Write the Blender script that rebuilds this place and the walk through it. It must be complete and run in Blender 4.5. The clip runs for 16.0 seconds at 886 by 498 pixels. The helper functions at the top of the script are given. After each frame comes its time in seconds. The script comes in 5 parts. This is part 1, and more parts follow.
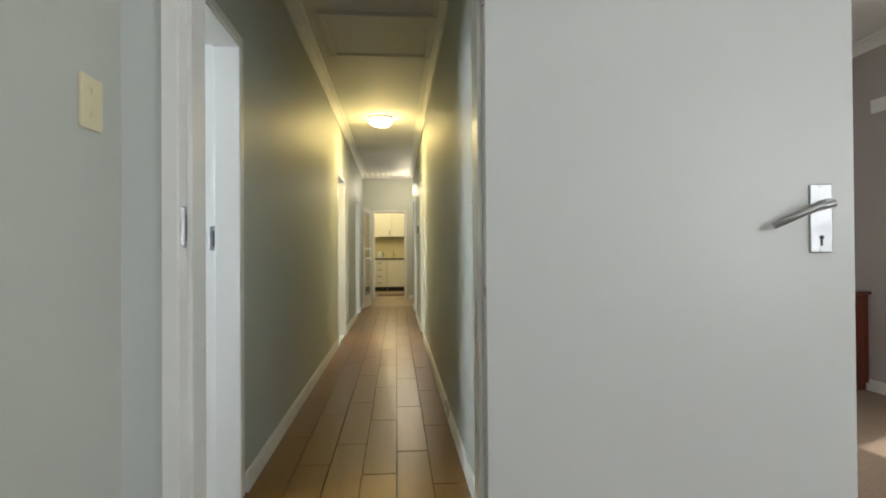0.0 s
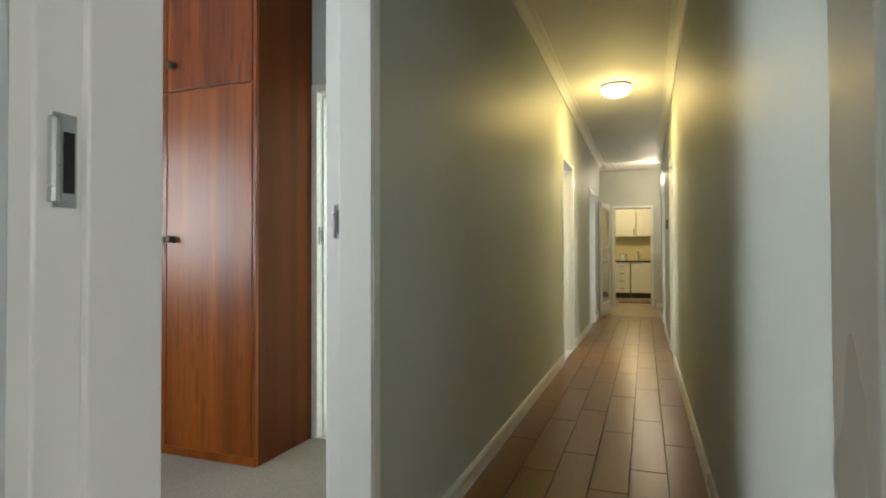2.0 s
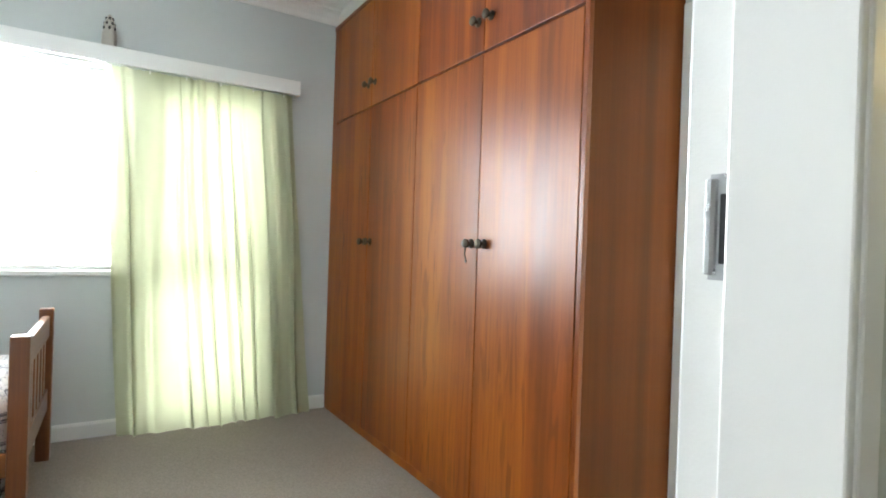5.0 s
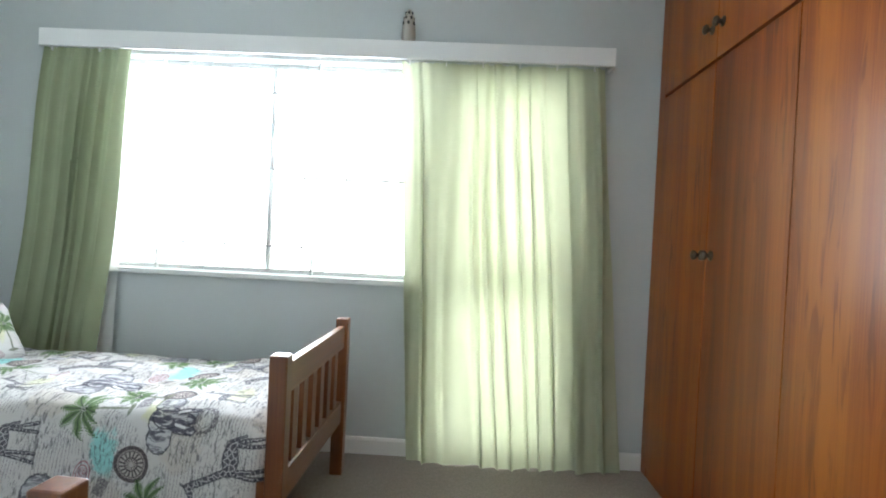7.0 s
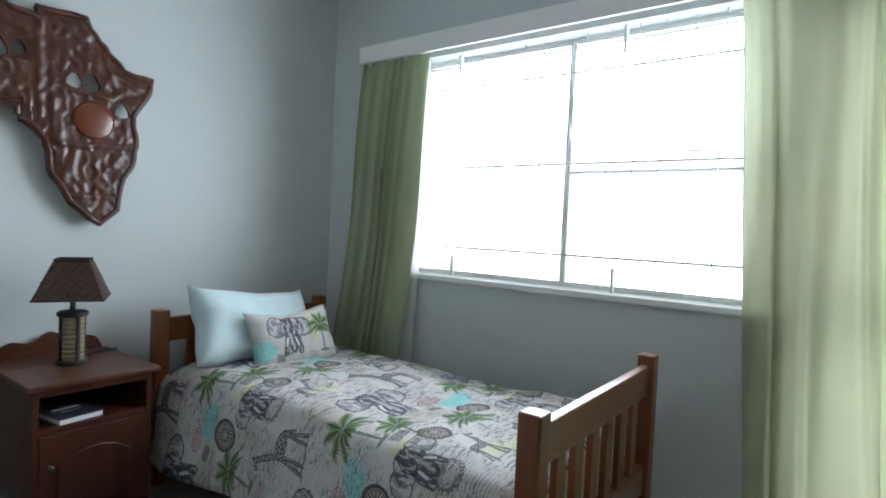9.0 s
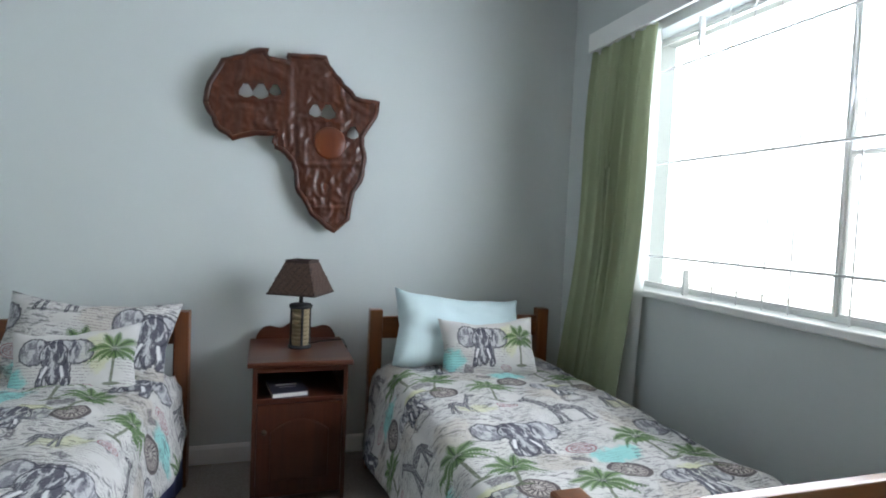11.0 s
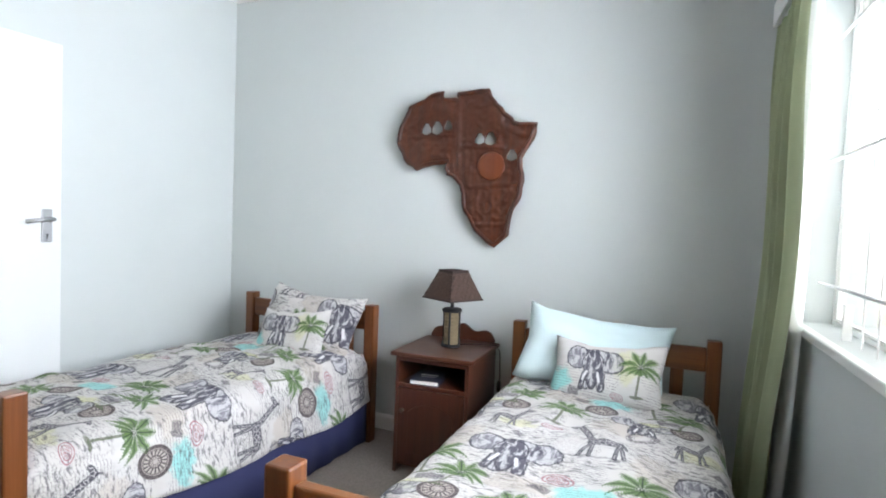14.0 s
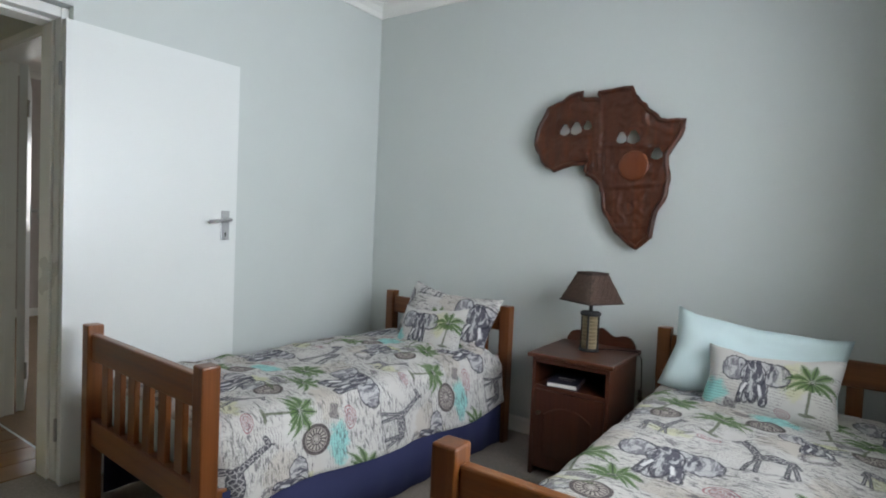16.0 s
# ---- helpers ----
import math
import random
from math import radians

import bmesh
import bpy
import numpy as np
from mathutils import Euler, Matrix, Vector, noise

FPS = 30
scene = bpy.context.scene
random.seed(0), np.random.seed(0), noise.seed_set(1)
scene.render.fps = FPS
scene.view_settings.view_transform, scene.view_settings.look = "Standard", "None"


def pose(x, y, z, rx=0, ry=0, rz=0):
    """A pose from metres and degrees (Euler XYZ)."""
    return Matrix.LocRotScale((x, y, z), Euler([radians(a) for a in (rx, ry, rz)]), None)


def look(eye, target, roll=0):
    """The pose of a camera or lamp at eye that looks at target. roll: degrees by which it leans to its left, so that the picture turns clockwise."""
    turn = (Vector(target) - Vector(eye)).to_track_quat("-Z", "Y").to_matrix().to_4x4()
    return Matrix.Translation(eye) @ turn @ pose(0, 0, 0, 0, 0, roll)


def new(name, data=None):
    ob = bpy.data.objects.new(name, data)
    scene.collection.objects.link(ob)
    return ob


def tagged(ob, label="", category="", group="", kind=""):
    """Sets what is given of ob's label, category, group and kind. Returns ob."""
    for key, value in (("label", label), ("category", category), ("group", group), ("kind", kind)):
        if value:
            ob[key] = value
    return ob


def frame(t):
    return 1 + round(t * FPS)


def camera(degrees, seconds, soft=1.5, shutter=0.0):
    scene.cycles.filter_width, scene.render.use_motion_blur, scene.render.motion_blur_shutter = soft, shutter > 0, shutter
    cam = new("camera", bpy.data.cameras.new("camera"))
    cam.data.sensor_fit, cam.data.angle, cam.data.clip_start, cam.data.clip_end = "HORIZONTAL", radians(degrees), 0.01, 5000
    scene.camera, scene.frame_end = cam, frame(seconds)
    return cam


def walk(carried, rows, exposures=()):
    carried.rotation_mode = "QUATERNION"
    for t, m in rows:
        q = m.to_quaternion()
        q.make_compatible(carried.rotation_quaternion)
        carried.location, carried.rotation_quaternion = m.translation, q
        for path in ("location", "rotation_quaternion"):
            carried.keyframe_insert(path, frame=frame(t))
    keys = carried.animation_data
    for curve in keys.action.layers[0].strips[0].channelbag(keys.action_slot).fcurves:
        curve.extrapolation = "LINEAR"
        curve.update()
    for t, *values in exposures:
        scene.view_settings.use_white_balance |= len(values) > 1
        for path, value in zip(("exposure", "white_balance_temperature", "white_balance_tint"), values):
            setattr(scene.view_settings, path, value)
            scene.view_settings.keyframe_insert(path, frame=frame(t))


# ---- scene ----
cam = camera(78.0, 16.0, soft=1.9)
PATH = [
    (0, (0.712, 0.716, 1.075), (0.881, 2.709, 1.091), -0.4),
    (0.5, (0.739, 1.032, 1.073), (0.802, 3.031, 1.088), -0.5),
    (1, (0.794, 1.285, 1.055), (0.635, 3.279, 1.071), -0.3),
    (1.5, (0.818, 1.52, 1.035), (0.383, 3.472, 1.061), -0.6),
    (2, (0.787, 1.778, 1.035), (0.094, 3.654, 1.067), -0.2),
    (2.5, (0.705, 1.972, 1.025), (-0.223, 3.743, 1.063), -0.1),
    (3, (0.594, 2.156, 1.047), (-0.487, 3.839, 1.085), 0.2),
    (3.2, (0.548, 2.214, 1.049), (-0.594, 3.856, 1.086), 0.3),
    (5.3, (0.11, 2.848, 1.128), (-1.673, 3.754, 1.12), 2.1),
    (5.5, (0.03, 2.927, 1.132), (-1.803, 3.727, 1.124), 2.2),
    (6, (-0.126, 3.009, 1.152), (-2.053, 3.545, 1.131), 2.6),
    (6.5, (-0.298, 3.041, 1.163), (-2.284, 3.267, 1.123), 2.5),
    (7, (-0.523, 3.063, 1.141), (-2.521, 2.995, 1.117), 2.8),
    (7.5, (-0.67, 3.032, 1.146), (-2.642, 2.7, 1.115), 2.9),
    (8, (-0.832, 3.019, 1.162), (-2.728, 2.384, 1.114), 2.9),
    (8.5, (-0.985, 3.036, 1.152), (-2.751, 2.099, 1.094), 2.6),
    (9, (-1.132, 3.059, 1.17), (-2.743, 1.876, 1.097), 2.7),
    (9.5, (-1.266, 3.127, 1.186), (-2.676, 1.712, 1.105), 2.6),
    (10, (-1.433, 3.22, 1.178), (-2.534, 1.552, 1.089), 2.6),
    (10.2, (-1.5, 3.247, 1.171), (-2.504, 1.52, 1.087), 2.4),
    (12.3, (-2.412, 3.263, 1.222), (-2.418, 1.267, 1.091), 2.6),
    (12.5, (-2.494, 3.273, 1.218), (-2.42, 1.278, 1.096), 2.4),
    (13, (-2.715, 3.271, 1.238), (-2.43, 1.295, 1.127), 2.4),
    (13.5, (-2.916, 3.302, 1.236), (-2.384, 1.377, 1.135), 2.3),
    (14, (-3.0, 3.373, 1.23), (-2.262, 1.516, 1.139), 2.3),
    (14.5, (-3.038, 3.395, 1.218), (-2.161, 1.599, 1.13), 2.3),
    (15, (-3.018, 3.416, 1.212), (-2.057, 1.663, 1.125), 2.4),
    (15.5, (-2.984, 3.426, 1.198), (-1.95, 1.717, 1.114), 2.4),
    (16, (-2.932, 3.437, 1.191), (-1.808, 1.784, 1.11), 2.5),
]
EXPOSURE = [(0.0, 0.25, 6500, 10), (1.0, 0.18, 6500, 10), (2.0, 0.08, 6700, 10), (3.0, 0.25, 6900, 10), (5.5, 0.9, 6500, 10), (6.0, 0.62, 6450, 10), (6.5, 0.45, 6350, 10),
            (7.5, 0.2, 6250, 10), (8.5, -0.42, 6150, 10), (9.0, -0.6, 6100, 10), (9.5, -0.85, 6100, 10), (10.2, -0.75, 6150, 10), (12.5, 0.2, 6400, 16), (13.0, 0.3, 6450, 16),
            (13.5, 0.25, 6500, 16), (14.0, 0.12, 6500, 16), (14.5, -0.06, 6500, 15), (15.5, -0.45, 6550, 13), (16.0, -0.7, 6600, 12)]
walk(cam, [(t, look(eye, target, roll)) for t, eye, target, roll in PATH], EXPOSURE)


# ---- world and lights ----
world = bpy.data.worlds.new("sky")
scene.world = world
world.use_nodes = True
_wn = world.node_tree.nodes
_sky = _wn.new("ShaderNodeTexSky")
_sky.sky_type = "NISHITA"
_sky.sun_disc = False
_sky.sun_elevation, _sky.sun_rotation = radians(48), radians(70)
world.node_tree.links.new(_sky.outputs[0], _wn["Background"].inputs[0])
_wn["Background"].inputs[1].default_value = 0.12
sun = new("sun", bpy.data.lights.new("sun", "SUN"))
sun.data.energy, sun.data.angle, sun.data.color = 3.0, radians(0.5), (1.0, 0.95, 0.88)
sun.matrix_world = look((6, 3, 9), (0, 0, 0))


def window_light(name, eye, target, w, h, watts, colour):
    """Sky light standing in a window's opening."""
    ob = new(name, bpy.data.lights.new(name, "AREA"))
    ob.data.shape, ob.data.size, ob.data.size_y = "RECTANGLE", w, h
    ob.data.energy, ob.data.color = watts, colour
    ob.data.spread = radians(140)
    ob.matrix_world = look(eye, target)
    return ob


def lamp_light(name, at, watts, colour, radius):
    ob = new(name, bpy.data.lights.new(name, "POINT"))
    ob.data.energy, ob.data.color, ob.data.shadow_soft_size = watts, colour, radius
    ob.location = at
    return ob


window_light("sky_light_bedroom", (-3.585, 1.93, 1.51), (0, 1.9, 2.15), 1.52, 1.14, 68, (0.83, 0.905, 1.0))
window_light("sky_light_glass_door", (-3.95, 3.32, 1.15), (0, 3.3, 1.0), 0.85, 1.95, 20, (0.93, 0.97, 0.94))
window_light("sky_light_bathroom", (-2.95, 5.9, 1.6), (0, 5.9, 1.2), 1.0, 0.9, 75, (0.95, 1.0, 0.93))
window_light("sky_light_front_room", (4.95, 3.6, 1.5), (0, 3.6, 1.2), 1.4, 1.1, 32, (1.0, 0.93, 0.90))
# Added fill lights in unseen openings, brightening the open door and left wall.
window_light("fill_light_front_room_back", (1.4, -1.95, 1.5), (1.3, 2, 1.3), 1.6, 1.1, 13, (0.98, 0.985, 1.0))
window_light("fill_light_front_room_side", (4.95, 0.1, 1.5), (0, 0.6, 1.3), 1.4, 1.1, 26, (0.96, 0.98, 1.0))
lamp_light("corridor_bulb", (0.525, 7.55, 2.42), 8.5, (1.0, 0.74, 0.26), 0.11)
bowl_light = new("corridor_bowl", bpy.data.lights.new("corridor_bowl", "AREA"))
bowl_light.data.shape, bowl_light.data.size, bowl_light.data.energy, bowl_light.data.color = "DISK", 0.26, 12, (1.0, 0.74, 0.26)
bowl_light.matrix_world = look((0.525, 7.55, 2.625), (0.525, 7.551, 0.0))
# Hall light without a fitting, added to brighten the corridor's far end.
lamp_light("hall_fill_light", (0.9, 13.0, 2.5), 32, (1.0, 0.85, 0.62), 0.1)
lamp_light("kitchen_bulb", (0.5, 15.9, 2.5), 50, (1.0, 0.82, 0.45), 0.1)


# ---- materials ----
def sock(node, name, value):
    node.inputs[name].default_value = value


class Mat:
    """A small node graph builder for one material."""

    def __init__(self, name):
        self.m = bpy.data.materials.new(name)
        self.m.use_nodes = True
        self.t = self.m.node_tree
        self.b = self.t.nodes["Principled BSDF"]
        self.co = self.t.nodes.new("ShaderNodeTexCoord")

    def node(self, kind, **props):
        n = self.t.nodes.new(kind)
        for key, value in props.items():
            if key == "op":
                n.operation = value
        return n

    def link(self, a, b):
        self.t.links.new(a, b)

    def put(self, value, socket):
        if isinstance(value, (int, float)):
            socket.default_value = value
        elif isinstance(value, tuple):
            socket.default_value = value if len(value) != 3 or socket.type == "VECTOR" else (*value, 1)
        else:
            self.link(value, socket)

    def math(self, op, a, b=0.0, c=0.0, clamp=False):
        n = self.node("ShaderNodeMath", op=op)
        n.use_clamp = clamp
        self.put(a, n.inputs[0]), self.put(b, n.inputs[1]), self.put(c, n.inputs[2])
        return n.outputs[0]

    def vmath(self, op, a, b=(0, 0, 0)):
        n = self.node("ShaderNodeVectorMath", op=op)
        self.put(a, n.inputs[0]), self.put(b, n.inputs[1])
        return n.outputs["Value"] if op in ("LENGTH", "DOT_PRODUCT") else n.outputs[0]

    def map(self, vec, scale=(1, 1, 1), loc=(0, 0, 0), rot=(0, 0, 0)):
        n = self.node("ShaderNodeMapping")
        self.put(vec, n.inputs["Vector"])
        n.inputs["Scale"].default_value, n.inputs["Location"].default_value, n.inputs["Rotation"].default_value = scale, loc, rot
        return n.outputs[0]

    def noise(self, vec, scale, detail=3.0, rough=0.5, distort=0.0):
        n = self.node("ShaderNodeTexNoise")
        self.put(vec, n.inputs["Vector"])
        sock(n, "Scale", scale), sock(n, "Detail", detail), sock(n, "Roughness", rough), sock(n, "Distortion", distort)
        return n.outputs[0]

    def step(self, value, lo, hi):
        n = self.node("ShaderNodeMapRange")
        n.interpolation_type = "SMOOTHSTEP"
        self.put(value, n.inputs[0])
        n.inputs[1].default_value, n.inputs[2].default_value = lo, hi
        return n.outputs[0]

    def range(self, value, a, b, lo=0.0, hi=1.0):
        n = self.node("ShaderNodeMapRange")
        self.put(value, n.inputs[0])
        n.inputs[1].default_value, n.inputs[2].default_value, n.inputs[3].default_value, n.inputs[4].default_value = a, b, lo, hi
        return n.outputs[0]

    def mix(self, fac, a, b, kind="MIX"):
        n = self.node("ShaderNodeMix")
        n.data_type, n.blend_type = "RGBA", kind
        self.put(fac, n.inputs[0]), self.put(a, n.inputs[6]), self.put(b, n.inputs[7])
        return n.outputs[2]

    def ramp(self, fac, stops):
        n = self.node("ShaderNodeValToRGB")
        self.put(fac, n.inputs[0])
        e = n.color_ramp.elements
        while len(e) < len(stops):
            e.new(0.5)
        for el, (p, c) in zip(e, stops):
            el.position, el.color = p, (*c, 1)
        return n.outputs[0]

    def xyz(self, vec):
        n = self.node("ShaderNodeSeparateXYZ")
        self.put(vec, n.inputs[0])
        return n.outputs

    def bump(self, height, strength=0.2, distance=0.002):
        n = self.node("ShaderNodeBump")
        sock(n, "Strength", strength), sock(n, "Distance", distance)
        self.put(height, n.inputs["Height"])
        self.link(n.outputs[0], self.b.inputs["Normal"])

    def done(self, colour, rough=0.5, metal=0.0, spec=0.5):
        self.put(colour, self.b.inputs["Base Color"])
        self.put(rough, self.b.inputs["Roughness"])
        self.put(metal, self.b.inputs["Metallic"])
        self.put(spec, self.b.inputs["Specular IOR Level"])
        return self.m


def shade(c, k):
    return tuple(min(1.0, v * k) for v in c)


def paint(name, c, rough=0.5, grain=0.03, spec=0.4, scale=220):
    """Rolled or sprayed paint: faint blotches, fine grain and a slight orange peel."""
    m = Mat(name)
    o = m.co.outputs["Object"]
    blot, fine = m.noise(o, 1.7, 4), m.noise(o, scale, 2)
    col = m.mix(m.range(blot, 0.0, 1.0), shade(c, 1 - grain * 2), shade(c, 1 + grain * 2))
    col = m.mix(m.math("MULTIPLY", m.noise(o, 14, 5, 0.65), grain * 2.5), col, shade(c, 0.75))
    m.bump(fine, 0.10, 0.0015)
    return m.done(col, m.range(blot, 0.0, 1.0, rough - 0.08, rough + 0.08), 0.0, spec)


def wood(name, dark, mid, light, rough=0.3, axis=2, scale=1.0, coat=0.0, spec=0.5, relief=0.03):
    """Straight-grained wood with the grain along one axis of the object."""
    m = Mat(name)
    stretch = [1.0, 1.0, 1.0]
    stretch[axis] = 0.022
    rnd = m.node("ShaderNodeObjectInfo").outputs["Random"]
    off = m.node("ShaderNodeCombineXYZ")
    m.put(m.math("MULTIPLY", rnd, 37.0), off.inputs[0]), m.put(m.math("MULTIPLY", rnd, 11.0), off.inputs[2])
    base = m.vmath("ADD", m.co.outputs["Object"], off.outputs[0])
    v = m.map(base, tuple(s * scale for s in stretch))
    broad = m.noise(v, 7, 3, 0.55, 0.6)
    streak = m.noise(v, 38, 4, 0.6, 0.3)
    fine = m.noise(v, 170, 2)
    f = m.math("ADD", m.math("MULTIPLY", broad, 0.55), m.math("ADD", m.math("MULTIPLY", streak, 0.3), m.math("MULTIPLY", fine, 0.15)))
    col = m.ramp(f, [(0.34, dark), (0.5, mid), (0.66, light)])
    col = m.mix(m.math("MULTIPLY", rnd, 0.22), col, light)
    if relief:
        m.bump(fine, relief, 0.0006)
    m.b.inputs["Coat Weight"].default_value = coat
    m.b.inputs["Coat Roughness"].default_value = 0.25
    return m.done(col, m.range(streak, 0.0, 1.0, rough - 0.08, rough + 0.08), 0.0, spec)


def veneer(name, dark, mid, light, rough=0.34, spec=0.35):
    """Polished upright veneer: broad bands, fine lines and patches of dark figure, each leaf cut from another place."""
    m = Mat(name)
    rnd = m.node("ShaderNodeObjectInfo").outputs["Random"]
    off = m.node("ShaderNodeCombineXYZ")
    m.put(m.math("MULTIPLY", rnd, 53.0), off.inputs[0]), m.put(m.math("MULTIPLY", rnd, 17.0), off.inputs[2])
    base = m.vmath("ADD", m.co.outputs["Object"], off.outputs[0])
    v = m.map(base, (1, 1, 0.045))
    broad = m.noise(v, 5, 3, 0.5, 0.5)
    streak = m.noise(m.map(base, (1, 1, 0.03)), 34, 4, 0.6, 0.4)
    fine = m.noise(m.map(base, (1, 1, 0.02)), 190, 2)
    f = m.math("ADD", m.math("MULTIPLY", broad, 0.62), m.math("ADD", m.math("MULTIPLY", streak, 0.26), m.math("MULTIPLY", fine, 0.12)))
    col = m.ramp(f, [(0.36, dark), (0.49, mid), (0.62, light)])
    figure = m.step(m.noise(m.map(base, (1, 1, 0.10), (3.1, 0.7, 1.9)), 27, 3, 0.55, 1.2), 0.52, 0.66)
    where = m.step(m.noise(m.map(base, (1, 1, 0.7), (8.0, 2.0, 5.0)), 2.2, 2), 0.42, 0.60)
    col = m.mix(m.math("MULTIPLY", m.math("MULTIPLY", figure, where), 0.62), col, shade(dark, 0.75))
    col = m.mix(m.math("MULTIPLY", rnd, 0.25), col, light)
    m.bump(m.math("ADD", m.math("MULTIPLY", streak, 1.0), m.math("MULTIPLY", m.noise(v, 9, 2), 2.0)), 0.10, 0.002)
    return m.done(col, m.range(streak, 0.0, 1.0, rough - 0.10, rough + 0.10), 0.0, spec)


def metal(name, c, rough=0.25):
    m = Mat(name)
    n = m.noise(m.co.outputs["Object"], 60, 4)
    return m.done(m.mix(n, shade(c, 0.85), c), m.range(n, 0.3, 0.7, rough - 0.06, rough + 0.1), 1.0)


def carpet(name, c):
    m = Mat(name)
    o = m.co.outputs["Object"]
    tuft = m.node("ShaderNodeTexVoronoi")
    m.put(o, tuft.inputs["Vector"]), sock(tuft, "Scale", 190)
    fleck = m.noise(o, 130, 3)
    big = m.noise(o, 1.3, 4, 0.6)
    col = m.mix(m.step(fleck, 0.35, 0.7), shade(c, 0.86), shade(c, 1.10))
    col = m.mix(m.math("MULTIPLY", m.step(big, 0.35, 0.7), 0.3), col, shade(c, 0.78))
    m.bump(m.math("ADD", tuft.outputs["Distance"], fleck), 0.35, 0.005)
    return m.done(col, 0.95, 0.0, 0.1)


def cloth(name, c, rough=0.85, trans=0.0):
    m = Mat(name)
    o = m.co.outputs["Object"]
    weave = m.noise(o, 420, 2)
    big = m.noise(o, 5, 4)
    col = m.mix(big, shade(c, 0.9), shade(c, 1.07))
    m.bump(m.math("ADD", weave, m.math("MULTIPLY", big, 2.0)), 0.15, 0.002)
    m.done(col, rough, 0.0, 0.15)
    if trans:
        t = m.node("ShaderNodeBsdfTranslucent")
        m.put(col, t.inputs[0])
        s = m.node("ShaderNodeMixShader")
        s.inputs[0].default_value = trans
        m.link(m.b.outputs[0], s.inputs[1]), m.link(t.outputs[0], s.inputs[2])
        m.link(s.outputs[0], m.t.nodes["Material Output"].inputs[0])
    return m.m


def glass(name, rough=0.0):
    m = Mat(name)
    m.b.inputs["Transmission Weight"].default_value = 1.0
    m.b.inputs["IOR"].default_value = 1.45
    return m.done((0.97, 0.99, 0.98), rough)


def glow(name, c, strength):
    m = Mat(name)
    m.put(c, m.b.inputs["Emission Color"])
    m.b.inputs["Emission Strength"].default_value = strength
    return m.done(c, 0.4)


# ---- mesh tools ----
def box(x0, x1, y0, y1, z0, z1, bevel=0.0, seg=2):
    bm = bmesh.new()
    bmesh.ops.create_cube(bm, size=1.0, matrix=Matrix.Translation(((x0 + x1) / 2, (y0 + y1) / 2, (z0 + z1) / 2)) @ Matrix.Diagonal((x1 - x0, y1 - y0, z1 - z0, 1)))
    if bevel:
        bmesh.ops.bevel(bm, geom=bm.edges[:], offset=bevel, segments=seg, affect="EDGES", profile=0.5)
    return bm


def join(*bms):
    out = bmesh.new()
    for b in bms:
        me = bpy.data.meshes.new("tmp")
        b.to_mesh(me)
        out.from_mesh(me)
        bpy.data.meshes.remove(me)
        b.free()
    return out


def moved(bm, m):
    bmesh.ops.transform(bm, matrix=m, verts=bm.verts[:])
    return bm


def cyl(r1, r2, h, n=20, at=(0, 0, 0), axis="z", bevel=0.0):
    bm = bmesh.new()
    bmesh.ops.create_cone(bm, cap_ends=True, segments=n, radius1=r1, radius2=r2, depth=h)
    if bevel:
        rim = [e for e in bm.edges if abs(e.verts[0].co.z - e.verts[1].co.z) < 1e-6]
        bmesh.ops.bevel(bm, geom=rim, offset=bevel, segments=2, affect="EDGES", profile=0.5)
    turn = {"z": Matrix.Identity(4), "x": Matrix.Rotation(radians(90), 4, "Y"), "y": Matrix.Rotation(radians(-90), 4, "X")}[axis]
    return moved(bm, Matrix.Translation(at) @ turn)


def lathe(profile, n=24):
    """A body turned about z from (radius, height) pairs."""
    bm = bmesh.new()
    rings = []
    for r, z in profile:
        rings.append([bm.verts.new((r * math.cos(2 * math.pi * k / n), r * math.sin(2 * math.pi * k / n), z)) for k in range(n)])
    for a, b in zip(rings, rings[1:]):
        for k in range(n):
            bm.faces.new((a[k], a[(k + 1) % n], b[(k + 1) % n], b[k]))
    bm.faces.new(rings[0][::-1]), bm.faces.new(rings[-1])
    bmesh.ops.recalc_face_normals(bm, faces=bm.faces[:])
    return bm


def tube(points, r, n=8):
    """A round bar or cord along points."""
    bm = bmesh.new()
    pts = [Vector(p) for p in points]
    rings = []
    for i, p in enumerate(pts):
        d = (pts[min(i + 1, len(pts) - 1)] - pts[max(i - 1, 0)]).normalized()
        side = d.cross(Vector((0.31, 0.17, 0.93))).normalized()
        up = d.cross(side)
        rings.append([bm.verts.new(p + r * (math.cos(2 * math.pi * k / n) * side + math.sin(2 * math.pi * k / n) * up)) for k in range(n)])
    for a, b in zip(rings, rings[1:]):
        for k in range(n):
            bm.faces.new((a[k], a[(k + 1) % n], b[(k + 1) % n], b[k]))
    bm.faces.new(rings[0][::-1]), bm.faces.new(rings[-1])
    bmesh.ops.recalc_face_normals(bm, faces=bm.faces[:])
    return bm


def solid(name, bm, material, smooth=False):
    me = bpy.data.meshes.new(name)
    bm.to_mesh(me)
    bm.free()
    me.materials.append(material)
    if smooth:
        me.polygons.foreach_set("use_smooth", [True] * len(me.polygons))
    return new(name, me)


def part(name, bm, material, parent, label="", smooth=False):
    ob = solid(name, bm, material, smooth)
    ob.parent = parent
    if label:
        ob["label"] = label
    return ob


def thing(name, m, label, category, group="", kind=""):
    ob = new(name)
    ob.empty_display_size = 0.1
    ob.matrix_world = m
    return tagged(ob, label, category, group, kind)


def structure(name, bm, material, label, category, smooth=False):
    return tagged(solid(name, bm, material, smooth), label, category, kind="structure")


